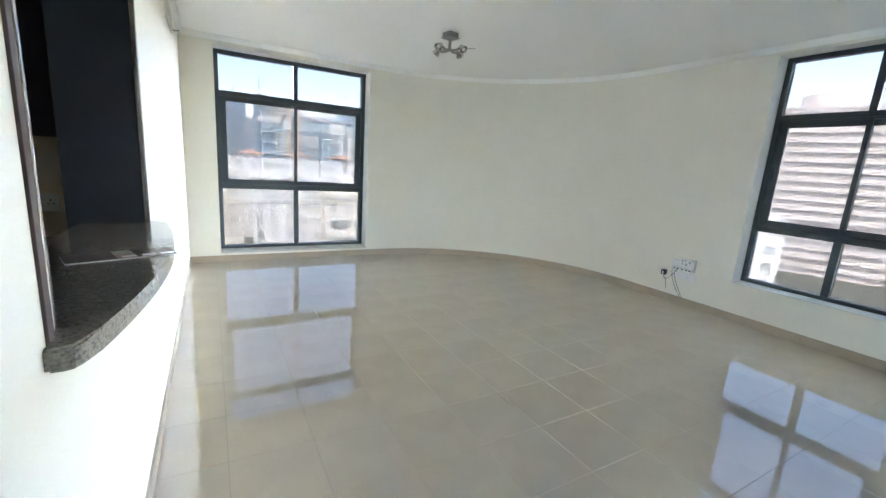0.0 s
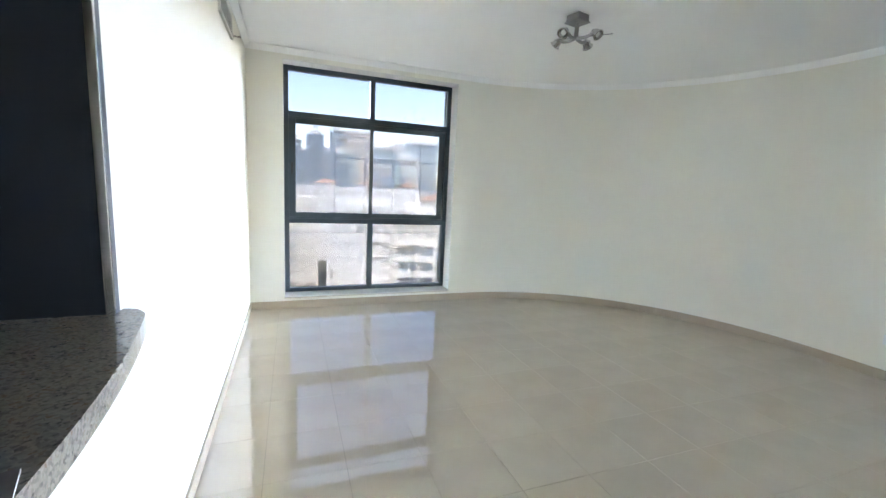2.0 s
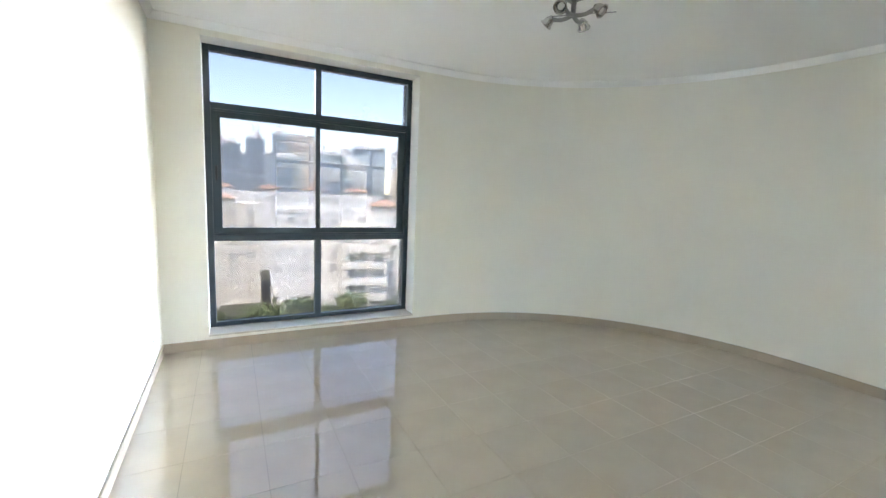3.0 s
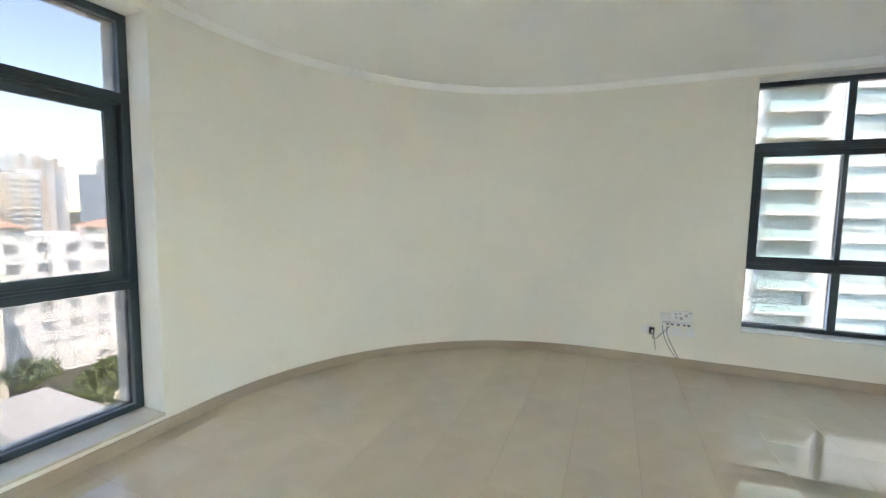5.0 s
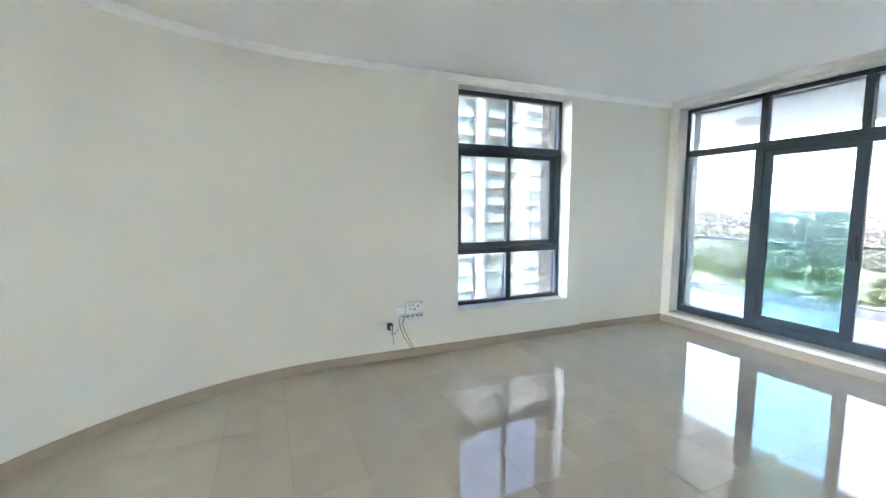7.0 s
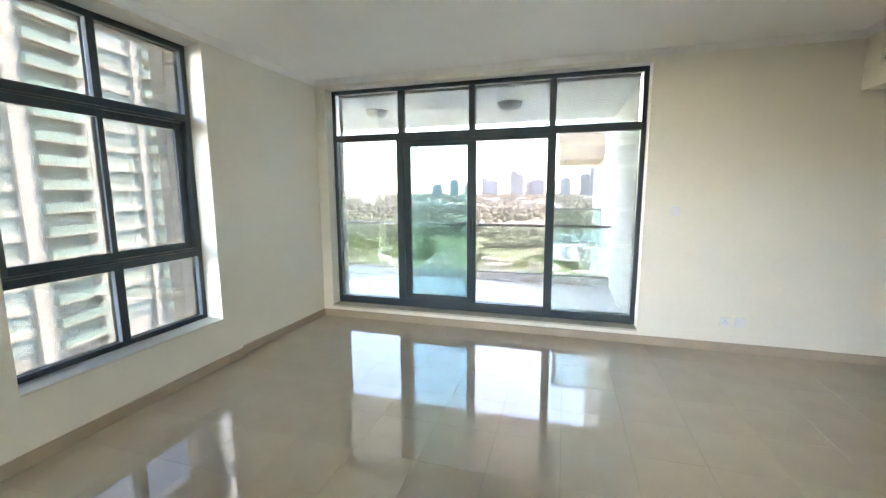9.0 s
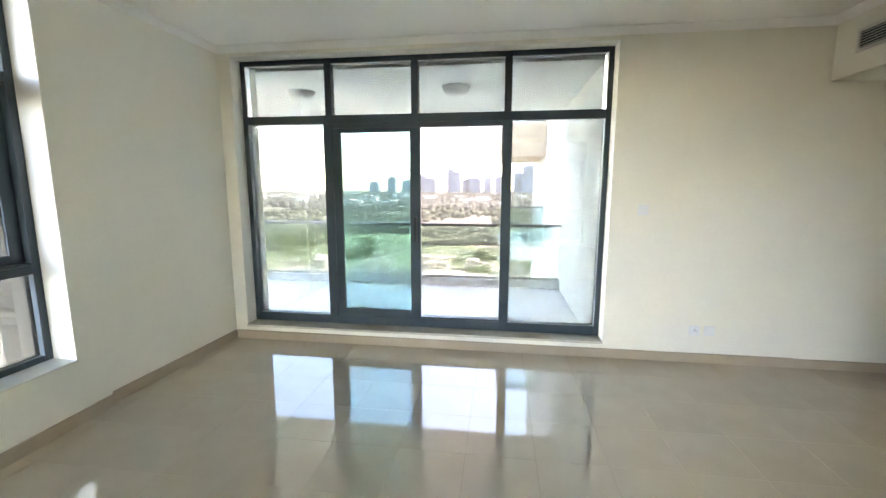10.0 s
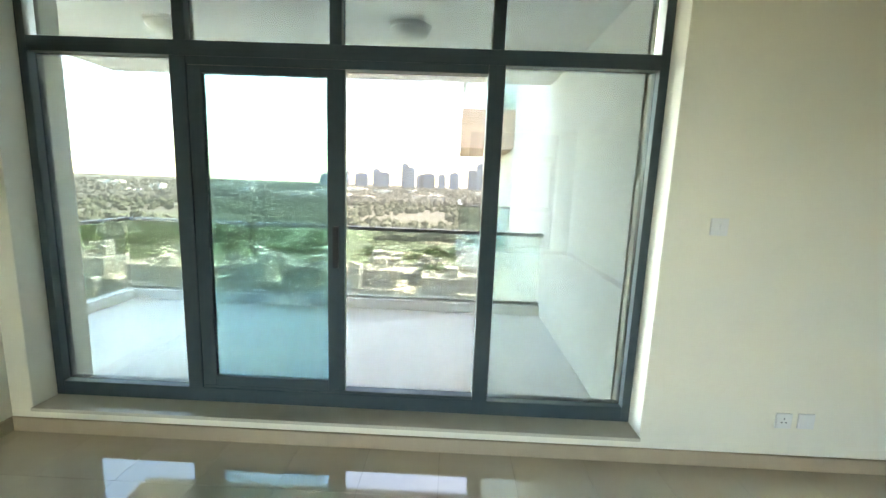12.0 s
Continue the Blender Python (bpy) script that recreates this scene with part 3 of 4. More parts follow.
for x0 in (-2.56, -2.03, -1.50):
    base_cabinet(x0, x0 + 0.53, 3.03, 3.61)
base_cabinet(-0.96, -0.42, 1.2, 2.0)
base_cabinet(-0.96, -0.42, 2.0, 3.0)
DARKTOP = mat("dark_worktop", (0.03, 0.032, 0.035), 0.2, vary=0.3, scale=40.0)
solid("worktop", boxes((-2.6, -0.42, 3.0, 3.61, 0.861, 0.90), (-0.99, -0.42, 1.19, 3.0, 0.861, 0.90)), DARKTOP, "dark polished stone kitchen worktop", "worktop")
tap = thing("kitchen_tap", "chrome swan-neck kitchen tap on the dark worktop", "tap", at=(-0.74, 1.99, 0.90))
bm = bmesh.new()
tube(bm, (0, 0, 0), (0, 0, 0.05), 0.025, 0.02, 16)
part("base", bm, CHROME, tap)
bm = bmesh.new()
sweep(bm, [Vector((0, 0, 0.04)), Vector((0, 0, 0.12))] + [Vector((0.125 - 0.125 * math.cos(a), 0.06 - 0.06 * math.cos(a), 0.15 + 0.10 * math.sin(a))) for a in (math.pi * i / 14 for i in range(13))], 0.012, 10)
part("spout", bm, LIGHTCHROME, tap, smooth=True)
bm = bmesh.new()
tube(bm, (0, -0.015, 0.045), (0.01, -0.085, 0.075), 0.007, 0.006, 10)
part("lever", bm, CHROME, tap)


def plate(name, w, h, label, category, holes=(), group="", rocker=None):
    """A wall plate; local x along the wall, local -y into the room."""
    ob = thing(name, label, category, group)
    part("faceplate", boxes((-w / 2, w / 2, -0.009, 0.0, -h / 2, h / 2), bevel=0.003), PLASTIC, ob)
    for hx, hz, hw, hh in holes:
        part("pin_hole", boxes((hx - hw, hx + hw, -0.0096, -0.0085, hz - hh, hz + hh)), BLACKPL, ob)
    if rocker:
        part("rocker", boxes((rocker[0] - 0.012, rocker[0] + 0.012, -0.013, -0.009, rocker[1] - 0.017, rocker[1] + 0.017), bevel=0.002), rocker[2], ob)
    return ob


PINS = ((0, 0.014, 0.0025, 0.006), (-0.012, -0.008, 0.005, 0.0025), (0.012, -0.008, 0.005, 0.0025))
DP = tuple((x + s, z, w, h) for s in (-0.035, 0.035) for x, z, w, h in PINS)
plate("cooker_switch", 0.125, 0.16, "white cooker switch plate with a red rocker", "switch", rocker=(0, 0.0, REDPL)).matrix_world = pose(-1.215, 3.612, 1.13)
plate("wall_socket", 0.146, 0.10, "white double socket plate on the splashback", "socket", DP, "kitchen sockets").matrix_world = pose(-1.05, 3.612, 1.105)
plate("wall_socket", 0.146, 0.10, "white double socket plate on the splashback", "socket", DP, "kitchen sockets").matrix_world = pose(-0.83, 3.612, 1.105)
plate("light_switch", 0.09, 0.09, "white thermostat switch plate on the cream wall", "switch", rocker=(0.012, 0.0, PLASTIC)).matrix_world = pose(1.071, YD, 1.355, 0, 0, 180)
plate("wall_socket", 0.088, 0.088, "white three-pin socket plate above the skirting", "socket", PINS).matrix_world = pose(0.57, YD, 0.295, 0, 0, 180)
plate("tv_outlet", 0.088, 0.088, "plain white aerial outlet plate above the skirting", "socket").matrix_world = pose(0.447, YD, 0.297, 0, 0, 180)
plate("wall_socket", 0.088, 0.088, "white socket plate low on the side wall", "socket", PINS).matrix_world = pose(XL, 6.11, 0.30, 0, 0, 90)


def grille(label, length, height):
    """An air grille; local x along the wall, local -y into the room."""
    ob = thing("air_grille", label, "air grille", "air grilles")
    part("backing", boxes((-length / 2 + 0.02, length / 2 - 0.02, -0.004, -0.001, -height / 2 + 0.02, height / 2 - 0.02)), BLACKPL, ob)
    l, h = length / 2, height / 2
    part("frame", boxes((-l, l, -0.016, 0.0, h - 0.022, h), (-l, l, -0.016, 0.0, -h, -h + 0.022), (-l, -l + 0.022, -0.016, 0.0, -h + 0.022, h - 0.022), (l - 0.022, l, -0.016, 0.0, -h + 0.022, h - 0.022)), TONEDWHITE, ob)
    n = int((height - 0.05) / 0.017)
    bm = bmesh.new()
    box(bm, -l + 0.022, l - 0.022, -0.010, 0.004, -0.0012, 0.0012)
    bmesh.ops.rotate(bm, cent=(0, 0, 0), matrix=Matrix.Rotation(radians(38), 3, "X"), verts=bm.verts)
    me = to_mesh("slat", bm, TONEDWHITE)
    for i in range(n):
        part("slat", me, None, ob, at=(0, -0.009, -h + 0.033 + i * (height - 0.066) / max(n - 1, 1)))
    return ob


grille("white louvred air conditioning grille high on the side wall", 0.60, 0.18).matrix_world = pose(XL, 5.10, 2.62, 0, 0, 90)
grille("white louvred air conditioning grille in the corridor bulkhead", 0.62, 0.16).matrix_world = pose(XL, 0.12, 2.595, 0, 0, 90)
spr = thing("sprinkler", "chrome sidewall fire sprinkler beside the air grille", "sprinkler", at=(XL, 5.49, 2.585))
bm = bmesh.new()
tube(bm, (0.0, 0, 0), (0.006, 0, 0), 0.032, 0.028, 20)
part("rosette", bm, CHROME, spr)
bm = bmesh.new()
tube(bm, (0.006, 0, 0), (0.03, 0, 0), 0.009, 0.008, 12)
for s in (-1, 1):
    tube(bm, (0.028, 0.008 * s, 0), (0.045, 0.014 * s, 0), 0.003, seg=8)
    tube(bm, (0.045, 0.014 * s, 0), (0.062, 0.004 * s, 0), 0.003, seg=8)
part("nozzle", bm, CHROME, spr)
bm = boxes((0.060, 0.063, -0.016, 0.016, -0.014, 0.014))
part("deflector", bm, CHROME, spr)

# ceiling spotlight
lamp = thing("ceiling_spotlight", "brushed steel ceiling spotlight with four round heads on crossed arms", "ceiling light", at=(2.29, 4.48, ZC))
lamp.rotation_euler = (0, 0, radians(12))
part("mount", boxes((-0.06, 0.06, -0.06, 0.06, -0.05, 0.0), (-0.07, 0.07, -0.07, 0.07, -0.058, -0.05), bevel=0.003), STEEL, lamp)
bm = bmesh.new()
tube(bm, (0, 0, -0.165), (0, 0, -0.05), 0.016, 0.016, 14)
part("stem", bm, STEEL, lamp)
HEADS = ((0.155, 0.03, 1), (-0.155, -0.03, -1), (0.03, -0.15, 1), (-0.03, 0.15, -1))
for hx, hy, s in HEADS:
    bm = bmesh.new()
    sweep(bm, [Vector((hx * f, hy * f, -0.165 - 0.018 * math.sin(math.pi * f) + 0.012 * f)) for f in (i / 8 for i in range(9))], 0.013, 8)
    arm = part("arm", bm, STEEL, lamp)
    bm = bmesh.new()
    d = Vector((hx, hy, 0)).normalized()
    tip = Vector((hx, hy, -0.155))
    out = d * 0.75 - Vector((0, 0, 0.66))
    e = tip + out * 0.045
    tube(bm, tip - out * 0.02, tip + out * 0.008, 0.014, 0.030, 18)
    tube(bm, tip + out * 0.008, e, 0.030, 0.037, 18, caps=False)
    head = part("spot_head", bm, CHROME, lamp, "polished chrome spot head", smooth=True)
    side, up = out.cross(Vector((0, 0, 1))).normalized(), Vector()
    up = side.cross(out).normalized()
    bm = bmesh.new()
    sweep(bm, [e + (side * math.cos(a) + up * math.sin(a)) * 0.038 for a in (2 * math.pi * k / 24 for k in range(24))], 0.006, 6, closed=True)
    part("trim_ring", bm, CHROME, head)
    bm = bmesh.new()
    tube(bm, e - out * 0.03, e - out * 0.006, 0.019, 0.019, 16)
    part("bulb", bm, FROST, head, "unlit frosted bulb")
rod = bmesh.new()
tube(rod, (0.22, -0.17, -0.13), (-0.12, 0.08, -0.185), 0.003, seg=8)
part("tie_rod", rod, STEEL, lamp)

# router corner, on the east wall
router = thing("wifi_router", "white wireless router with grey dots hung on the wall", "router", at=(XB, 3.11, 0.455))
part("case", boxes((-0.04, 0.0, -0.095, 0.095, 0.0, 0.115), bevel=0.006), PLASTIC, router)
for y, z, r in ((0.055, 0.085, 0.011), (0.02, 0.09, 0.010), (0.05, 0.05, 0.011), (0.005, 0.045, 0.015), (-0.035, 0.075, 0.014)):
    bm = bmesh.new()
    tube(bm, (-0.0412, y, z), (-0.0398, y, z), r, r, 16)
    part("dot", bm, DOT, router)
part("mark", boxes((-0.0412, -0.0398, -0.085, -0.05, 0.098, 0.106)), DOT, router)
for y in (-0.06, -0.03, 0.02):
    part("port", boxes((-0.034, -0.012, y - 0.011, y + 0.011, -0.001, 0.004)), BLACKPL, router)
part("dock", boxes((-0.062, 0.0, -0.092, 0.17, -0.034, -0.002), bevel=0.004), PLASTIC, router, "narrow white shelf under the router")
for y in (-0.06, -0.02, 0.03, 0.085, 0.125):
    part("port", boxes((-0.0632, -0.061, y - 0.012, y + 0.012, -0.024, -0.010)), BLACKPL, router)
modem = thing("modem_box", "small white fibre modem box on the wall beside the router", "modem", at=(XB, 3.255, 0.455))
part("case", boxes((-0.032, 0.0, -0.042, 0.042, 0.0, 0.08), bevel=0.005), PLASTIC, modem)
part("port", boxes((-0.028, -0.008, -0.02, 0.02, -0.001, 0.003)), BLACKPL, modem)
for y, w, h in ((3.245, 0.088, 0.088), (3.14, 0.088, 0.088), (3.035, 0.088, 0.088)):
    plate("data_outlet", w, h, "white data outlet plate under the router", "socket", group="router outlets").matrix_world = pose(XB, y, 0.352, 0, 0, -90)
plate("wall_socket", 0.088, 0.088, "white socket plate with a plug in it", "socket").matrix_world = pose(XB, 3.42, 0.35, 0, 0, -90)
plug = thing("power_adapter", "black plug-in power adapter in the wall socket", "power adapter", at=(XB - 0.009, 3.37, 0.348))
part("body", boxes((-0.055, 0.0, -0.024, 0.024, -0.032, 0.032), bevel=0.006), BLACKPL, plug)
part("plug_face", boxes((-0.0556, -0.0545, -0.012, 0.004, -0.022, 0.014)), PLASTIC, plug)


def cable(label, pts):
    cu = bpy.data.curves.new("cable", "CURVE")
    cu.dimensions, cu.bevel_depth, cu.bevel_resolution, cu.resolution_u = "3D", 0.0028, 2, 8
    sp = cu.splines.new("BEZIER")
    sp.bezier_points.add(len(pts) - 1)
    for bp, p in zip(sp.bezier_points, pts):
        bp.co = p
        bp.handle_left_type = bp.handle_right_type = "AUTO"
    cu.materials.append(CABLE)
    tagged(new("cable", cu), label, "cable", "router cables")


cable("thin black cable hanging from the router to the skirting", ((4.96, 3.235, 0.445), (4.965, 3.230, 0.33), (4.975, 3.175, 0.20), (4.985, 3.115, 0.085)))
cable("thin black cable hanging from the modem to the skirting", ((4.972, 3.275, 0.445), (4.965, 3.265, 0.34), (4.975, 3.205, 0.19), (4.985, 3.130, 0.082)))
cable("thin black cable from the adapter up to the router", ((4.955, 3.365, 0.325), (4.96, 3.345, 0.27), (4.965, 3.285, 0.32), (4.965, 3.185, 0.445)))
cable("loose black cable looped down beside the adapter", ((4.96, 3.350, 0.32), (4.975, 3.335, 0.22), (4.98, 3.325, 0.15)))


# ---- outside: ground ----
GZ = -27.0
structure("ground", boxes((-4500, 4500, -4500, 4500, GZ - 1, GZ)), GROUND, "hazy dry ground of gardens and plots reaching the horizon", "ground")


def blob_outline(cx, cy, rx, ry, seed, n=28, rough=0.18):
    rnd = random.Random(seed)
    ph = [rnd.uniform(0, 6.28) for _ in range(3)]
    res = []
    for i in range(n):
        a = 2 * math.pi * i / n
        k = 1 + rough * (math.sin(2 * a + ph[0]) + 0.6 * math.sin(3 * a + ph[1]) + 0.4 * math.sin(5 * a + ph[2]))
        res.append((cx + rx * k * math.cos(a), cy + ry * k * math.sin(a)))
    return res


def patch(name, material, z, label, category, *blobs):
    bm = bmesh.new()
    for i, (cx, cy, rx, ry) in enumerate(blobs):
        prism(bm, blob_outline(cx, cy, rx, ry, i * 7 + len(name)), GZ - 0.5, GZ + z + 0.008 * i)
    return structure(name, bm, material, label, category)


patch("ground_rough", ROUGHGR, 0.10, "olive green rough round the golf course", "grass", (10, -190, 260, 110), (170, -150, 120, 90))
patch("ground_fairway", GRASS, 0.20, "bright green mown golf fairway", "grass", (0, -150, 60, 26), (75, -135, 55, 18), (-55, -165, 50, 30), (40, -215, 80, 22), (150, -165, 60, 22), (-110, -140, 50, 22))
patch("ground_bunker", SAND, 0.32, "pale sand golf bunkers", "bunker", (-14, -148, 11, 5), (22, -160, 9, 6), (10, -138, 6, 3), (48, -132, 8, 3), (-40, -170, 12, 6), (5, -196, 14, 5), (85, -140, 9, 4))
structure("road_south", boxes((-300, 300, -82, -75, GZ, GZ + 0.06)), ROADM, "grey asphalt road below the balcony", "road")
structure("pavement_court", boxes((-30, 70, 25, 75, GZ, GZ + 0.08)), PAVE, "pale paved courtyard below the window", "pavement")
structure("pool", boxes((8, 17, 52, 58, GZ + 0.08, GZ + 0.14)), POOL, "turquoise courtyard swimming pool", "pool")


# concrete roof frame of the lower wing, below the tall window
fr = thing("roof_frame", "pale concrete pergola frame on the lower wing", "pergola", at=(0, 0, GZ))
ZT = 19.3
for nm, sp in (("beam", (-9, 11.5, 27.5, 30.5, ZT - 0.9, ZT)), ("beam", (8.3, 11.5, 15.0, 27.5, ZT - 0.9, ZT)), ("beam", (-9, 8.3, 18.5, 21.0, ZT - 0.9, ZT)), ("beam", (-9, -6.5, 21.0, 27.5, ZT - 0.9, ZT))):
    part(nm, boxes(sp, bevel=0.03), CONCRETE, fr)
for x, y in ((-8, 29), (10, 29), (10, 19.5), (-8, 19.5)):
    part("column", boxes((x - 0.5, x + 0.5, y - 0.5, y + 0.5, 0, ZT - 0.9)), CONCRETE, fr)
part("roof_deck", boxes((-12, 13, 13, 33, 11.4, 12.0)), PAVE, fr)


# ---- trees ----
def leaf_cloud(bm, centre, r, n, size, rnd, flat=0.7):
    for _ in range(n):
        d = Vector((rnd.gauss(0, 1), rnd.gauss(0, 1), rnd.gauss(0, flat)))
        d = d.normalized() * r * (0.45 + 0.6 * rnd.random())
        c = Vector(centre) + Vector((d.x, d.y, d.z * flat))
        u = Vector((rnd.gauss(0, 1), rnd.gauss(0, 1), rnd.gauss(0, 1))).normalized()
        v = u.cross(Vector((rnd.gauss(0, 1), rnd.gauss(0, 1), rnd.gauss(0, 1)))).normalized()
        s = size * rnd.uniform(0.6, 1.4)
        q = [c + u * s, c + v * s * 0.7, c - u * s * 0.9, c - v * s * 0.6]
        bm.faces.new([bm.verts.new(p) for p in q])


def broadleaf(seed, h):
    rnd = random.Random(seed)
    ob = thing("tree", "broad green tree with an uneven leafy crown", "tree", "garden trees")
    bm = bmesh.new()
    tube(bm, (0, 0, 0), (0.1, 0, h * 0.45), 0.22, 0.13, 8)
    tops = []
    for k in range(5):
        a = k * 1.3 + rnd.random()
        e = Vector((math.cos(a) * h * 0.24, math.sin(a) * h * 0.24, h * rnd.uniform(0.58, 0.8)))
        tube(bm, (0.1, 0, h * 0.42), e, 0.10, 0.04, 6)
        tops.append(e)
    part("trunk", bm, BARK, ob)
    bm = bmesh.new()
    for e in tops + [Vector((0, 0, h * 0.84))]:
        leaf_cloud(bm, e, h * rnd.uniform(0.17, 0.25), 90, h * 0.045, rnd)
    part("crown", bm, LEAF, ob)
    return ob


def palm(seed, h):
    rnd = random.Random(seed)
    ob = thing("palm_tree", "tall date palm with drooping feathered fronds", "palm tree", "courtyard palms")
    bm = bmesh.new()
    for i in range(5):
        tube(bm, (0.06 * i, 0, h * i / 5), (0.06 * (i + 1), 0, h * (i + 1) / 5), 0.24 - 0.015 * i, 0.225 - 0.015 * i, 8)
    part("trunk", bm, BARK, ob)
    bm = bmesh.new()
    for k in range(22):
        a = k * 2.4 + rnd.random() * 0.4
        lift = rnd.uniform(-0.2, 1.2)
        prev = Vector((0.3, 0, h))
        for i in range(1, 7):
            f = i / 6
            p = Vector((0.3 + math.cos(a) * 3.0 * f, math.sin(a) * 3.0 * f, h + lift * f * 1.6 - 2.2 * f * f))
            side = Vector((-math.sin(a), math.cos(a), 0)) * (0.42 * (1 - f * 0.7))
            drop = Vector((0, 0, -0.22))
            for s in (-1, 1):
                bm.faces.new([bm.verts.new(v) for v in (prev, p, p + side * s + drop, prev + side * s * 1.1 + drop)])
            prev = p
    part("fronds", bm, PALM, ob)
    return ob


rnd = random.Random(5)
trees = [broadleaf(s, 8.0 + s) for s in range(3)]
palms = [palm(s, 8.5 + 1.5 * s) for s in range(2)]
spots = [(x, y) for x, y in ((-14, 70), (-5, 62), (4, 72), (14, 66), (20, 74), (27, 60), (33, 66), (40, 52), (44, 44), (12, 47), (22, 42), (30, 38), (50, 50), (36, 30), (-20, 55))]
for i, (x, y) in enumerate(spots):
    src = (trees + palms)[i % 5] if i > 4 else None
    m = pose(x, y, GZ + 0.08, 0, 0, rnd.uniform(0, 360))
    if i < 5:
        (trees + palms)[i].matrix_world = m
    else:
        copy_thing(src, m)
for x, y in ((6, 81), (12, 77), (20, 80), (-3, 76), (30, 78), (15, 70)):
    copy_thing(trees[(x + y) % 3], pose(x, y, GZ, 0, 0, 40 * x))
for i in range(38):
    x = rnd.uniform(-70, 130)
    y = rnd.choice((rnd.uniform(-106, -102), rnd.uniform(-132, -122)))
    copy_thing(trees[i % 3] if rnd.random() < 0.8 else palms[i % 2], pose(x, y, GZ, 0, 0, rnd.uniform(0, 360)))
for i in range(26):
    copy_thing(trees[i % 3], pose(rnd.uniform(35, 150), rnd.uniform(-175, -124), GZ, 0, 0, rnd.uniform(0, 360)))

# far woods: clumps without number
def woods(name, label, n, near, far, rmin, rmax, material, gap):
    vs, fs = [], []
    for _ in range(n):
        d = near + (far - near) * rnd.random() ** 1.6
        a = rnd.uniform(-1.05, 1.05)
        x, y = d * math.sin(a), -d * math.cos(a)
        if noise.noise((x * 0.012, y * 0.012, 3.0)) < gap:
            continue
        r = rnd.uniform(rmin, rmax)
        h = rnd.uniform(0.8, 1.6)
        base = len(vs)
        k = rnd.random() * 6.28
        for z, rr in ((0.0, 0.7), (0.5, 1.0), (1.05, 0.8)):
            for j in range(6):
                q = k + z + j * 1.0472
                w = rr * r * rnd.uniform(0.65, 1.3)
                vs.append((x + w * math.cos(q), y + w * math.sin(q), GZ + z * r * h * rnd.uniform(0.85, 1.15)))
        vs.append((x + rnd.uniform(-1, 1), y, GZ + 1.5 * r * h))
        for lv in (0, 6):
            for j in range(6):
                fs.append((base + lv + j, base + lv + (j + 1) % 6, base + lv + 6 + (j + 1) % 6, base + lv + 6 + j))
        for j in range(6):
            fs.append((base + 12 + j, base + 12 + (j + 1) % 6, base + 18))
    me = bpy.data.meshes.new(name)
    me.from_pydata(vs, [], fs)
    me.materials.append(material)
    tagged(new(name, me), label, "woods", kind="stuff")


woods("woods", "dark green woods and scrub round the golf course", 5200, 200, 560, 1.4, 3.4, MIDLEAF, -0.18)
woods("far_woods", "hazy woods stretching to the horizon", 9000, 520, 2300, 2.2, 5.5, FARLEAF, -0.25)


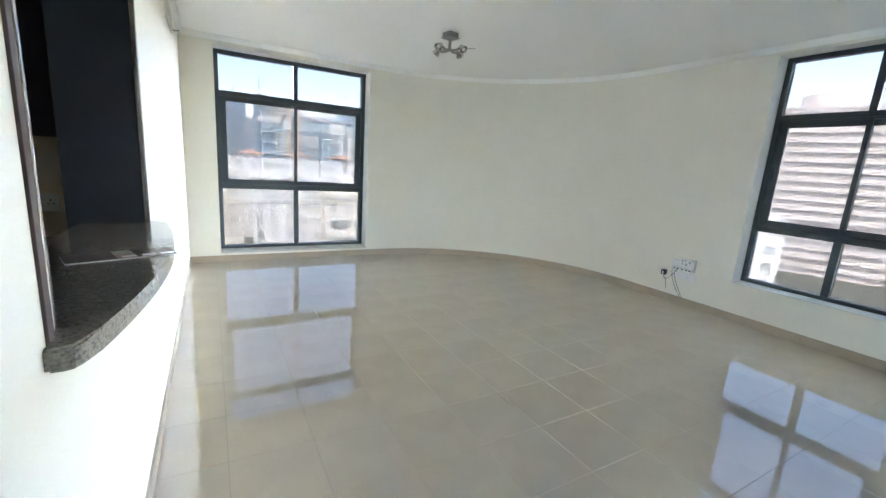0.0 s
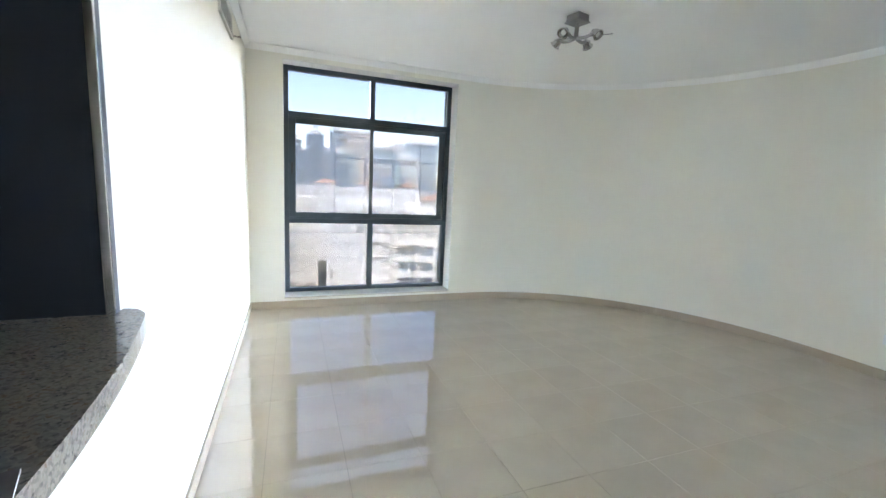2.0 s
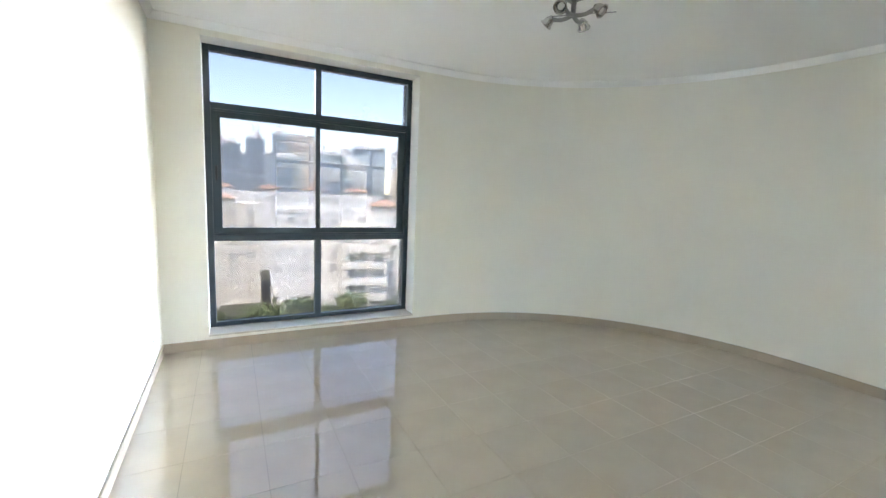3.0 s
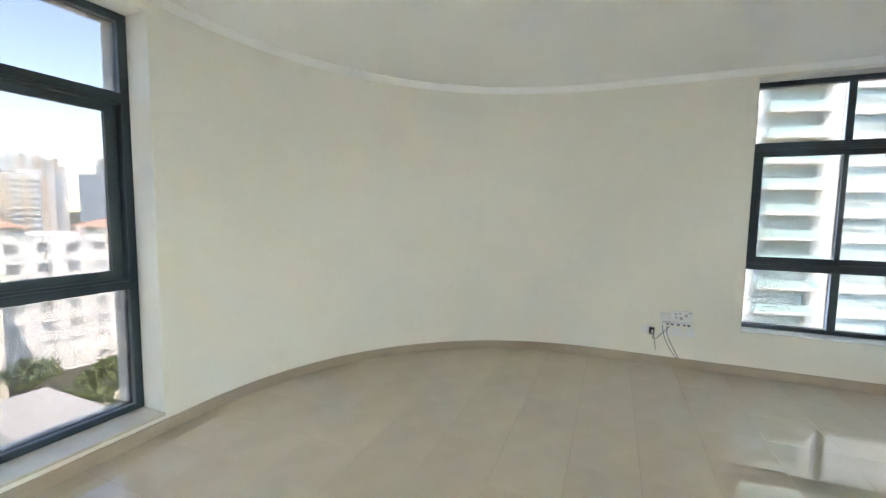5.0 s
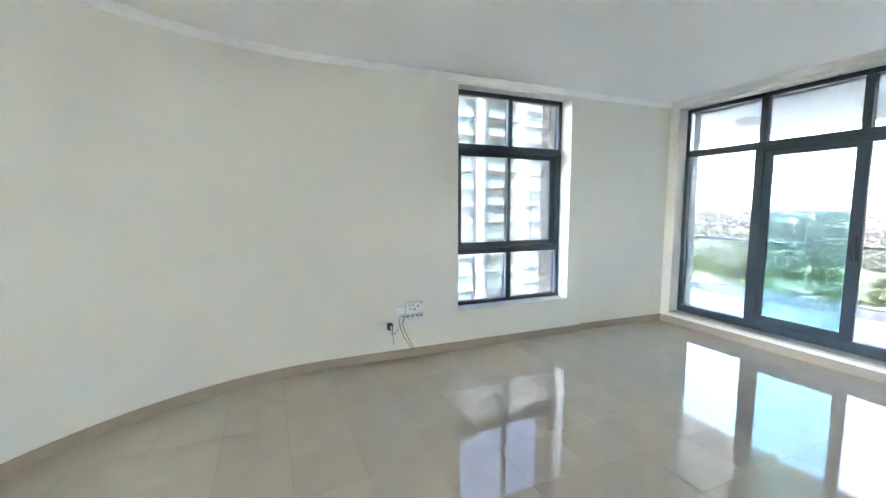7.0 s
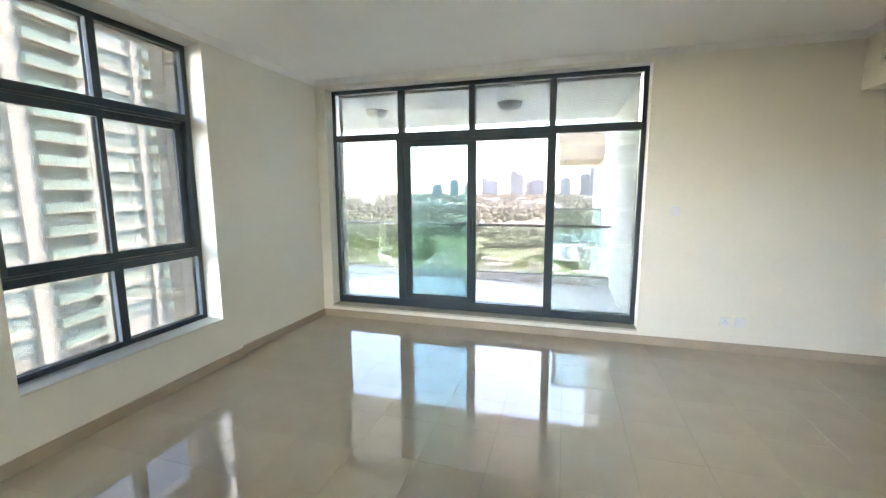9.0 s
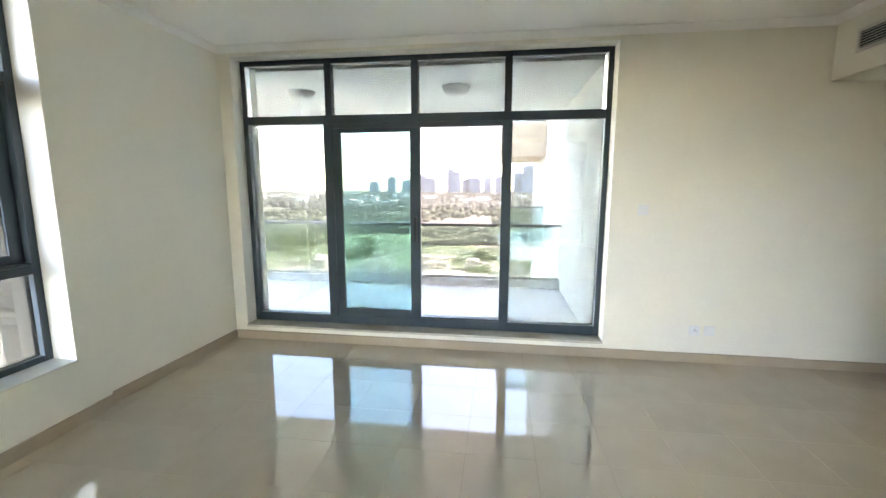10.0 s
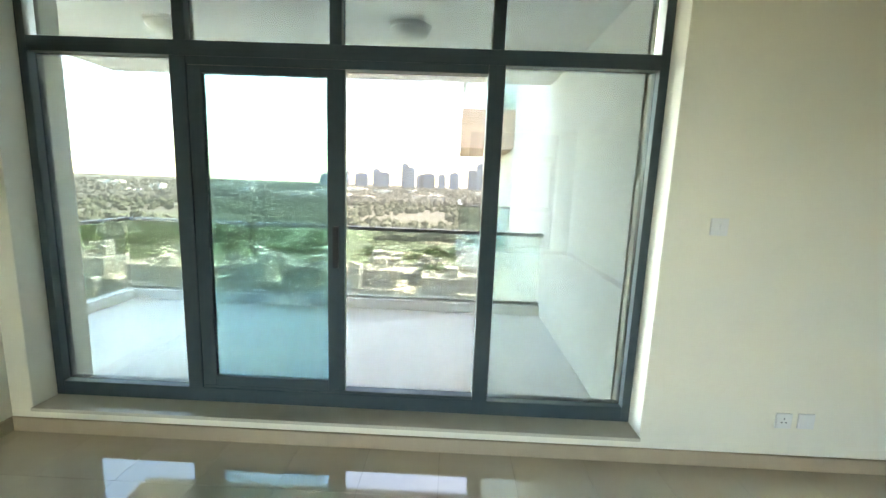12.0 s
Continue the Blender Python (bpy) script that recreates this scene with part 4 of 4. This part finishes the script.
# ---- buildings ----
def pier_block(name, label, category, group, x, y, w, d, top, floor_h, bays_x, bays_y, wall, win, roof, turn=0.0, win_w=0.45, win_h=0.5, floors=None, balconies=()):
    """A block with recessed windows between piers and spandrels on the four sides. x, y: its middle."""
    ob = thing(name, label, category, group, at=(x, y, GZ))
    ob.rotation_euler = (0, 0, radians(turn))
    H = top - GZ
    n = floors or max(1, int(H / floor_h))
    fh = H / n
    core = 0.35
    part("core", boxes((-w / 2 + core, w / 2 - core, -d / 2 + core, d / 2 - core, 0, H - 0.3)), wall, ob)
    bm = bmesh.new()
    me_cache = {}
    for face in range(4):
        length, half, bays = ((w, d / 2, bays_x), (d, w / 2, bays_y))[face % 2]
        if not bays:
            bays = 1
        rot = Matrix.Rotation(math.pi / 2 * face, 4, "Z")
        bw = length / bays
        tmp = bmesh.new()
        ww = bw * win_w
        for i in range(bays + 1):
            x0 = -length / 2 + i * bw - (bw - ww) / 2
            x1 = -length / 2 + i * bw + (bw - ww) / 2
            box(tmp, max(x0, -length / 2 + (0.001 if face % 2 else 0)), min(x1, length / 2 - (0.001 if face % 2 else 0)), -half, -half + core, 0, H)
        for j in range(n + 1):
            z0 = max(j * fh - fh * (1 - win_h) * 0.6, 0)
            z1 = min(j * fh + fh * (1 - win_h) * 0.4, H)
            for i in range(bays):
                xa = -length / 2 + i * bw + (bw - ww) / 2
                if z1 > z0:
                    box(tmp, xa, xa + ww, -half + 0.02, -half + core, z0, z1)
        tmp.transform(rot)
        t2 = bpy.data.meshes.new("tmp")
        tmp.to_mesh(t2)
        tmp.free()
        bm.from_mesh(t2)
        bpy.data.meshes.remove(t2)
        key = face % 2
        if key not in me_cache:
            wm = boxes((-ww / 2, ww / 2, core * 0.55, core * 0.75, 0, fh * win_h))
            me_cache[key] = to_mesh("window", wm, win)
        if face in balconies or face in (0, 1, 3):
            for j in range(n):
                if (j + 0.5) * fh < H - 17 - (8 if category == "tower" else 0) and category != "tower":
                    continue
                for i in range(bays):
                    p = part("window", me_cache[key], None, ob)
                    p.matrix_local = rot @ Matrix.Translation((-length / 2 + (i + 0.5) * bw, -half, j * fh + fh * (1 - win_h) * 0.4))
    part("wall", bm, wall, ob)
    if roof == "flat":
        part("parapet", boxes((-w / 2 - 0.2, w / 2 + 0.2, -d / 2 - 0.2, -d / 2 + 0.15, H, H + 0.9), (-w / 2 - 0.2, w / 2 + 0.2, d / 2 - 0.15, d / 2 + 0.2, H, H + 0.9),
                              (-w / 2 - 0.2, -w / 2 + 0.15, -d / 2 + 0.15, d / 2 - 0.15, H, H + 0.9), (w / 2 - 0.15, w / 2 + 0.2, -d / 2 + 0.15, d / 2 - 0.15, H, H + 0.9)), wall, ob)
        part("roof", boxes((-w / 2, w / 2, -d / 2, d / 2, H - 0.3, H)), wall, ob)
    if roof == "hips":
        part("roof", boxes((-w / 2, w / 2, -d / 2, d / 2, H - 0.3, H + 0.4)), wall, ob)
        k = max(1, int(w / 14))
        for i in range(k):
            cx = -w / 2 + w * (i + 0.5) / k
            bm = bmesh.new()
            box(bm, cx - 3.6, cx + 3.6, -d / 2 + 0.6, -d / 2 + 7.4, H + 0.4, H + 1.7)
            part("lantern", bm, wall, ob)
            bm = bmesh.new()
            bmesh.ops.create_cone(bm, cap_ends=True, segments=4, radius1=6.2, radius2=0.4, depth=1.5, matrix=Matrix.Translation((cx, -d / 2 + 4, H + 2.45)) @ Matrix.Rotation(math.pi / 4, 4, "Z"))
            part("hip_roof", bm, TERRA, ob, "terracotta tiled hip roof")
    return ob


def add_balconies(ob, face_half, xs, zs, w, depth, slab, glassm):
    me_s = to_mesh("balcony_slab", boxes((-w / 2, w / 2, -depth, 0.3, -0.35, 0.0)), slab)
    me_g = to_mesh("balustrade", boxes((-w / 2, w / 2, -depth, -depth + 0.06, 0.0, 1.0), (-w / 2, -w / 2 + 0.06, -depth + 0.06, 0, 0.0, 1.0), (w / 2 - 0.06, w / 2, -depth + 0.06, 0, 0.0, 1.0)), glassm)
    for x in xs:
        for z in zs:
            part("balcony_slab", me_s, None, ob, at=(x, -face_half, z))
            part("balustrade", me_g, None, ob, at=(x, -face_half, z))


CREAM = "cream mid-rise apartment block with small square windows"
pier_block("apartment_block", CREAM + " and terracotta roofs", "apartment block", "cream blocks", -12, 118, 36, 16, -3.0, 3.3, 9, 4, FACADE, SHADEWIN, "hips", turn=4)
b = pier_block("apartment_block", CREAM, "apartment block", "cream blocks", 17, 112, 16, 16, -4.2, 3.3, 5, 4, FACADE2, SHADEWIN, "flat", turn=-6)
b = pier_block("apartment_block", CREAM + " and terracotta roofs", "apartment block", "cream blocks", 42, 100, 30, 16, -3.4, 3.3, 8, 5, FACADE2, SHADEWIN, "hips", turn=-14)
b = pier_block("apartment_block", CREAM + " stepping forward", "apartment block", "cream blocks", 26, 92, 9, 18, -6.5, 3.3, 3, 5, FACADE, SHADEWIN, "flat", turn=-10)
add_balconies(b, 9, (-2, 2), [3.3 * k for k in range(2, 6)], 2.6, 1.0, FACADE, FACADE2)
b = pier_block("apartment_block", CREAM, "apartment block", "cream blocks", 66, 84, 34, 16, -2.8, 3.3, 9, 4, FACADE2, SHADEWIN, "hips", turn=-32)
pier_block("apartment_block", CREAM, "apartment block", "cream blocks", -6, 84, 7, 10, -9.0, 3.3, 2, 2, FACADE, SHADEWIN, "flat", turn=8)
pier_block("apartment_block", CREAM, "apartment block", "cream blocks", 20, 160, 60, 14, -0.5, 3.3, 14, 3, FACADE2, SHADEWIN, "hips", turn=-8)
pier_block("apartment_block", CREAM, "apartment block", "cream blocks", 100, 60, 40, 18, -6.0, 3.3, 10, 4, FACADE2, SHADEWIN, "flat", turn=-62)
pier_block("apartment_block", CREAM, "apartment block", "cream blocks", -48, 96, 26, 16, -4.0, 3.3, 7, 4, FACADE, SHADEWIN, "flat", turn=12)


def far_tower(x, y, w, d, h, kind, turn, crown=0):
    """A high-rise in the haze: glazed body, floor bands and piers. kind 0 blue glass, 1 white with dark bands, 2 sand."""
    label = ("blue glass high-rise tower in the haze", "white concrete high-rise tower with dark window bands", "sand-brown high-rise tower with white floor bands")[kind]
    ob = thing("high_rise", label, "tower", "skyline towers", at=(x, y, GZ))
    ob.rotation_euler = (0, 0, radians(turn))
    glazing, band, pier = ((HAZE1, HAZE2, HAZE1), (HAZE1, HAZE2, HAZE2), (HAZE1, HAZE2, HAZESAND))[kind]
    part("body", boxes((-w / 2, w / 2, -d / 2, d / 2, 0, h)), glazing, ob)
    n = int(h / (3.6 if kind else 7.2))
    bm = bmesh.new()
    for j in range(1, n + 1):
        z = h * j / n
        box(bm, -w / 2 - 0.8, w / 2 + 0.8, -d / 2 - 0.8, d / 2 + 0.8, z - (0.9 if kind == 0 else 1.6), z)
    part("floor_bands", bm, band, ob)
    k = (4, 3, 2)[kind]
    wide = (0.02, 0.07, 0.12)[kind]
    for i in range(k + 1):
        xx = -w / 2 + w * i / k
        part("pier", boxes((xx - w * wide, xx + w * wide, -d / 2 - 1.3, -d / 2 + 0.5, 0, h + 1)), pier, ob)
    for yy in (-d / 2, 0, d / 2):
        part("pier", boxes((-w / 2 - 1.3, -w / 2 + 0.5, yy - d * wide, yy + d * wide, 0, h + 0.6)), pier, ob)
    if crown == 1:
        part("crown", boxes((-w * 0.34, w * 0.34, -d * 0.34, d * 0.34, h, h * 1.05), (-w * 0.2, w * 0.2, -d * 0.2, d * 0.2, h * 1.05, h * 1.11)), band, ob)
        bm = bmesh.new()
        for sx in (-0.16, 0.16):
            tube(bm, (w * sx, 0, h * 1.1), (w * sx, 0, h * 1.24), 0.8, 0.25, 8)
        part("mast", bm, band, ob)
    elif crown == 2:
        part("penthouse", boxes((-w * 0.3, w * 0.3, -d * 0.3, d * 0.3, h, h * 1.07)), band, ob)
    else:
        part("parapet", boxes((-w / 2 - 0.9, w / 2 + 0.9, -d / 2 - 0.9, -d / 2 + 0.4, h, h + 2.2), (-w / 2 - 0.9, -w / 2 + 0.4, -d / 2 + 0.4, d / 2, h, h + 2.2)), band, ob)


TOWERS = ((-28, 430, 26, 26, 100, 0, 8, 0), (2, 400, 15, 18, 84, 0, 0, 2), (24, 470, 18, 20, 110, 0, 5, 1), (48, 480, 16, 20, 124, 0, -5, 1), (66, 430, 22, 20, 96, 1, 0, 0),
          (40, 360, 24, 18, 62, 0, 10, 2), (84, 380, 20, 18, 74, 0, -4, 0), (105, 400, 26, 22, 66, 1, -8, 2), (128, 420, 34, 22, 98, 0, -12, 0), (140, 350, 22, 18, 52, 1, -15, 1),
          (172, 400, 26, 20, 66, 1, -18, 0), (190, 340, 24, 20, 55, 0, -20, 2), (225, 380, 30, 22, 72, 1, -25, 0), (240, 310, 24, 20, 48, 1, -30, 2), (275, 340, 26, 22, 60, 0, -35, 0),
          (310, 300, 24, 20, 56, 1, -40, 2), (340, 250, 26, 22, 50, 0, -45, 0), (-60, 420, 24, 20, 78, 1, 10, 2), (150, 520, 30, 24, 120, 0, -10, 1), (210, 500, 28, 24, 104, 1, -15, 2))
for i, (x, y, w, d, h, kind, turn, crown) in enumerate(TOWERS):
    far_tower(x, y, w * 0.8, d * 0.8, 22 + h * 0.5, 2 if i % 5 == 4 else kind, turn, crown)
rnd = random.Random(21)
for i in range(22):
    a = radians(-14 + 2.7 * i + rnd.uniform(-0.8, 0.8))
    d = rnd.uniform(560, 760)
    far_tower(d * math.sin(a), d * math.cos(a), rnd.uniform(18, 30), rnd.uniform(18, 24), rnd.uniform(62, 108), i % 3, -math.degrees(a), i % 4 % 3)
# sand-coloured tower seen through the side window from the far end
b = pier_block("residential_tower", "sand-coloured residential tower with rows of small windows", "tower", "", 190, 62, 34, 26, 28, 3.3, 9, 7, HAZEPINK, HAZEBAND, "flat", turn=-72, floors=17, win_w=0.86, win_h=0.46)
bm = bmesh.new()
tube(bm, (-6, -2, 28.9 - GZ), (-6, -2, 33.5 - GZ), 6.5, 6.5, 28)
part("roof_drum", bm, HAZEPINK, b)
pier_block("residential_tower", "sand-coloured stepped residential tower", "tower", "", 196, 42, 22, 22, 14, 3.3, 6, 5, HAZEPINK, HAZEBAND, "flat", turn=-72, floors=13, win_w=0.86, win_h=0.46)
pier_block("podium_building", "low white podium building with a flat roof", "building", "", 70, 30, 40, 24, -17, 3.3, 10, 6, FACADE2, SHADEWIN, "flat", turn=-70)

# tower across from the side window; its long face looks west
TX, TY = 72.0, -38.0
tw = thing("balcony_tower", "white residential tower with teal glazing and glass balconies on every floor", "tower", at=(TX, TY, GZ))
FH, NF = 3.25, 22
tw.rotation_euler = (0, 0, radians(-90 + 12))
Wd = 52.0
# Stretch below x = -26 is added to cut sky light through window_2.
part("core", boxes((-Wd / 2 - 14, Wd / 2 - 0.4, 0.5, 18, 0, FH * NF)), FACADE2, tw)
part("pier", boxes((-18.5, -15.5, -0.6, 0.5, 0, FH * NF)), FACADE2, tw)
part("pier", boxes((-6.3, -3.6, -0.6, 0.5, 0, FH * NF)), FACADE2, tw)
part("pier", boxes((3.2, 6.4, -0.9, 0.5, 0, FH * NF)), FACADE2, tw)
part("pier", boxes((14.2, 16.0, -0.6, 0.5, 0, FH * NF)), FACADE2, tw)
part("pier", boxes((24.5, 26.0, -0.6, 0.5, 0, FH * NF)), FACADE2, tw)
part("pier", boxes((-26.0, -24.5, -0.6, 0.5, 0, FH * NF)), FACADE2, tw)
part("pier", boxes((-40.2, -38.6, -0.6, 0.5, 0, FH * NF)), FACADE2, tw)
part("pier", boxes((-33.4, -31.6, -0.6, 0.5, 0, FH * NF)), FACADE2, tw)
BAYS = ((-38.6, -33.4, True), (-31.6, -26.0, False), (-24.5, -18.5, True), (-15.5, -6.3, False), (-3.6, 3.2, True), (6.4, 14.2, False), (16.0, 24.5, True))
for x0, x1, balc in BAYS:
    w = x1 - x0
    me_w = to_mesh("window", boxes((-w / 2, w / 2, 0.30, 0.42, 0.35 if not balc else 0.1, 2.72)), TEALWIN)
    fr = bmesh.new()
    for k in range(5):
        xx = -w / 2 + w * k / 4
        box(fr, max(xx - 0.06, -w / 2), min(xx + 0.06, w / 2), 0.22, 0.30, 0.35 if not balc else 0.1, 2.72)
    box(fr, -w / 2, w / 2, 0.24, 0.295, 1.25, 1.35)
    me_f = to_mesh("window_frame", fr, FACADE2)
    me_sp = to_mesh("spandrel", boxes((-w / 2, w / 2, -0.1, 0.45, 2.72, FH + (0.35 if not balc else 0.1))), FACADE2)
    if balc:
        me_s = to_mesh("balcony_slab", boxes((-w / 2 - 0.4, w / 2 + 0.9, -1.5, 0.2, -0.3, 0.06), bevel=0.05), FACADE)
        me_g = to_mesh("balustrade", boxes((-w / 2 - 0.35, w / 2 + 0.85, -1.45, -1.4, 0.06, 1.1), (-w / 2 - 0.35, -w / 2 - 0.3, -1.4, 0, 0.06, 1.1), (w / 2 + 0.8, w / 2 + 0.85, -1.4, 0, 0.06, 1.1)), BALGLASS)
    for j in range(2, NF):
        at = ((x0 + x1) / 2, 0, j * FH)
        part("window", me_w, None, tw, at=at)
        part("window_frame", me_f, None, tw, at=at)
        part("spandrel", me_sp, None, tw, at=at)
        if balc:
            part("balcony_slab", me_s, None, tw, at=at)
            part("balustrade", me_g, None, tw, at=at)
# rounded end of the tower
bm = bmesh.new()
for j in range(2, NF):
    bmesh.ops.create_cone(bm, cap_ends=True, segments=28, radius1=9.0, radius2=9.0, depth=1.1, matrix=Matrix.Translation((Wd / 2, 8.5, j * FH)))
part("curved_bands", bm, FACADE2, tw)
bm = bmesh.new()
bmesh.ops.create_cone(bm, cap_ends=True, segments=28, radius1=8.3, radius2=8.3, depth=FH * NF, matrix=Matrix.Translation((Wd / 2, 8.5, FH * NF / 2)))
part("curved_glazing", bm, TEALWIN, tw)

# the same building's next wing beyond the balcony wall
wing = thing("building_wing", "white rendered wing of the building with projecting balconies", "building", at=(1.1, -7.5, GZ))
part("wall", boxes((-6.0, 0.0, -4.6, 4.1, 0, 60)), RENDERW, wing)
ORANGE = mat("sand_render", (0.64, 0.49, 0.37), 0.9, vary=0.06, scale=1.0)
for zf, m in ((27.05 + 3.23, ORANGE), (27.05, RENDERW)):
    part("balcony_base", boxes((0.0, 1.22, -3.6, -0.6, zf - 0.9 if m is ORANGE else zf - 0.5, zf), bevel=0.02), m, wing)
    part("balustrade", boxes((1.14, 1.18, -3.55, -0.65, zf, zf + 0.95), (0.0, 1.14, -0.69, -0.65, zf, zf + 0.95)), RAILGLASS, wing)
    part("rail", boxes((1.12, 1.21, -3.6, -0.6, zf + 0.95, zf + 1.0), (0.0, 1.12, -0.70, -0.6, zf + 0.95, zf + 1.0)), STEEL, wing)


# villas under the balcony
def villa(x, y, turn, s):
    ob = thing("villa", "flat-roofed cream villa with a roof terrace", "house", "villas by the golf course", at=(x, y, GZ))
    ob.rotation_euler = (0, 0, radians(turn))
    part("wall", boxes((-7, 7, -5, 5, 0, 3.6 * s), (-7, 1.5, -5, 3, 3.6 * s, 7.0 * s)), VILLA, ob)
    part("parapet", boxes((-7.2, 1.7, -5.2, -4.8, 7.0 * s, 7.6 * s), (-7.2, 1.7, 2.8, 3.2, 7.0 * s, 7.6 * s), (-7.2, -6.8, -4.8, 2.8, 7.0 * s, 7.6 * s), (1.3, 1.7, -4.8, 2.8, 7.0 * s, 7.6 * s),
                          (1.7, 7.2, 4.8, 5.2, 3.6 * s, 4.4 * s), (6.8, 7.2, -5.2, 4.8, 3.6 * s, 4.4 * s)), VILLA, ob)
    me = to_mesh("window", boxes((-0.8, 0.8, 0, 0.12, 0, 1.4)), SHADEWIN)
    for wx in (-5, -2):
        for z in (1.1, 4.6 * s):
            part("window", me, None, ob, at=(wx, 5.0 if z < 2 else 3.0, z))
    part("window", me, None, ob, at=(4.2, 5.0, 1.1))
    part("stair_tower", boxes((-6.5, -3.6, -3.5, -0.5, 7.0 * s, 9.3 * s)), VILLA, ob)
    part("air_unit", boxes((-1.5, -0.3, -2.5, -1.6, 7.0 * s, 7.9 * s)), VILLA, ob)
    return ob


for i in range(18):
    villa(-62 + 11.5 * i + rnd.uniform(-1, 1), -93 + rnd.uniform(-3, 2), rnd.choice((0, 180, 90)), rnd.uniform(0.95, 1.15))
for i in range(14):
    villa(-70 + 15 * i + rnd.uniform(-2, 2), -113 + rnd.uniform(-3, 3), rnd.choice((0, 180, 90)), rnd.uniform(0.9, 1.05))

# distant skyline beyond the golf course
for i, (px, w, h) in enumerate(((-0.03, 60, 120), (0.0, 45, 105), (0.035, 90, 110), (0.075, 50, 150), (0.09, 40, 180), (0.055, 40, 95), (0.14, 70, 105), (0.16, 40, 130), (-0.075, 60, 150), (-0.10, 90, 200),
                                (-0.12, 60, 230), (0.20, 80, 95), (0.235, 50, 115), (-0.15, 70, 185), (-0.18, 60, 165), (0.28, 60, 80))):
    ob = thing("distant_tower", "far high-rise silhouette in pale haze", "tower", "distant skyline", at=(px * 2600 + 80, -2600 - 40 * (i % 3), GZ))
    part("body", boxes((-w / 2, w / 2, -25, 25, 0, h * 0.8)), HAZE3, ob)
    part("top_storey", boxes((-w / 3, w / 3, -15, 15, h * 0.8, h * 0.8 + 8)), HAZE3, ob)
for i in range(40):
    ob = thing("distant_house", "far low building among the trees", "house", "far low buildings", at=(rnd.uniform(-700, 900), -rnd.uniform(520, 1500), GZ))
    w = rnd.uniform(8, 24)
    part("body", boxes((-w, w, -8, 8, 0, rnd.uniform(7, 13))), FACADE if i % 3 else WARMFAC, ob)

# ---- floor tiles, one by one, last ----
bm = bmesh.new()
box(bm, -0.2007, 0.2007, -0.2002, 0.2002, -0.003, 0.0)
tile_me = to_mesh("tile", bm, TILE)
floor_ob = bpy.data.objects["floor"]
for i in range(-13, 9):
    for j in range(-2, 17):
        cx, cy = 2.267 + 0.403 * i, 0.148 + 0.402 * j
        if cx < -4.9 or cy < -0.4 or cx > 5.1 or cy > 6.6:
            continue
        if cx < -0.4 and cy > 1.1:
            continue
        if cx > CX and cy > CY and math.hypot(cx - CX, cy - CY) > R + 0.3:
            continue
        t = part("tile", tile_me, None, floor_ob, at=(cx, cy, 0))
bm = bmesh.new()
box(bm, -0.298, 0.298, -0.298, 0.298, -0.003, 0.0)
btile = to_mesh("tile", bm, BALTILE)
bf = bpy.data.objects["balcony_floor"]
for i in range(8):
    for j in range(4):
        part("tile", btile, None, bf, at=(1.6 + 0.6 * i, -2.9 + 0.6 * j + 0.25, BZ + 0.004))
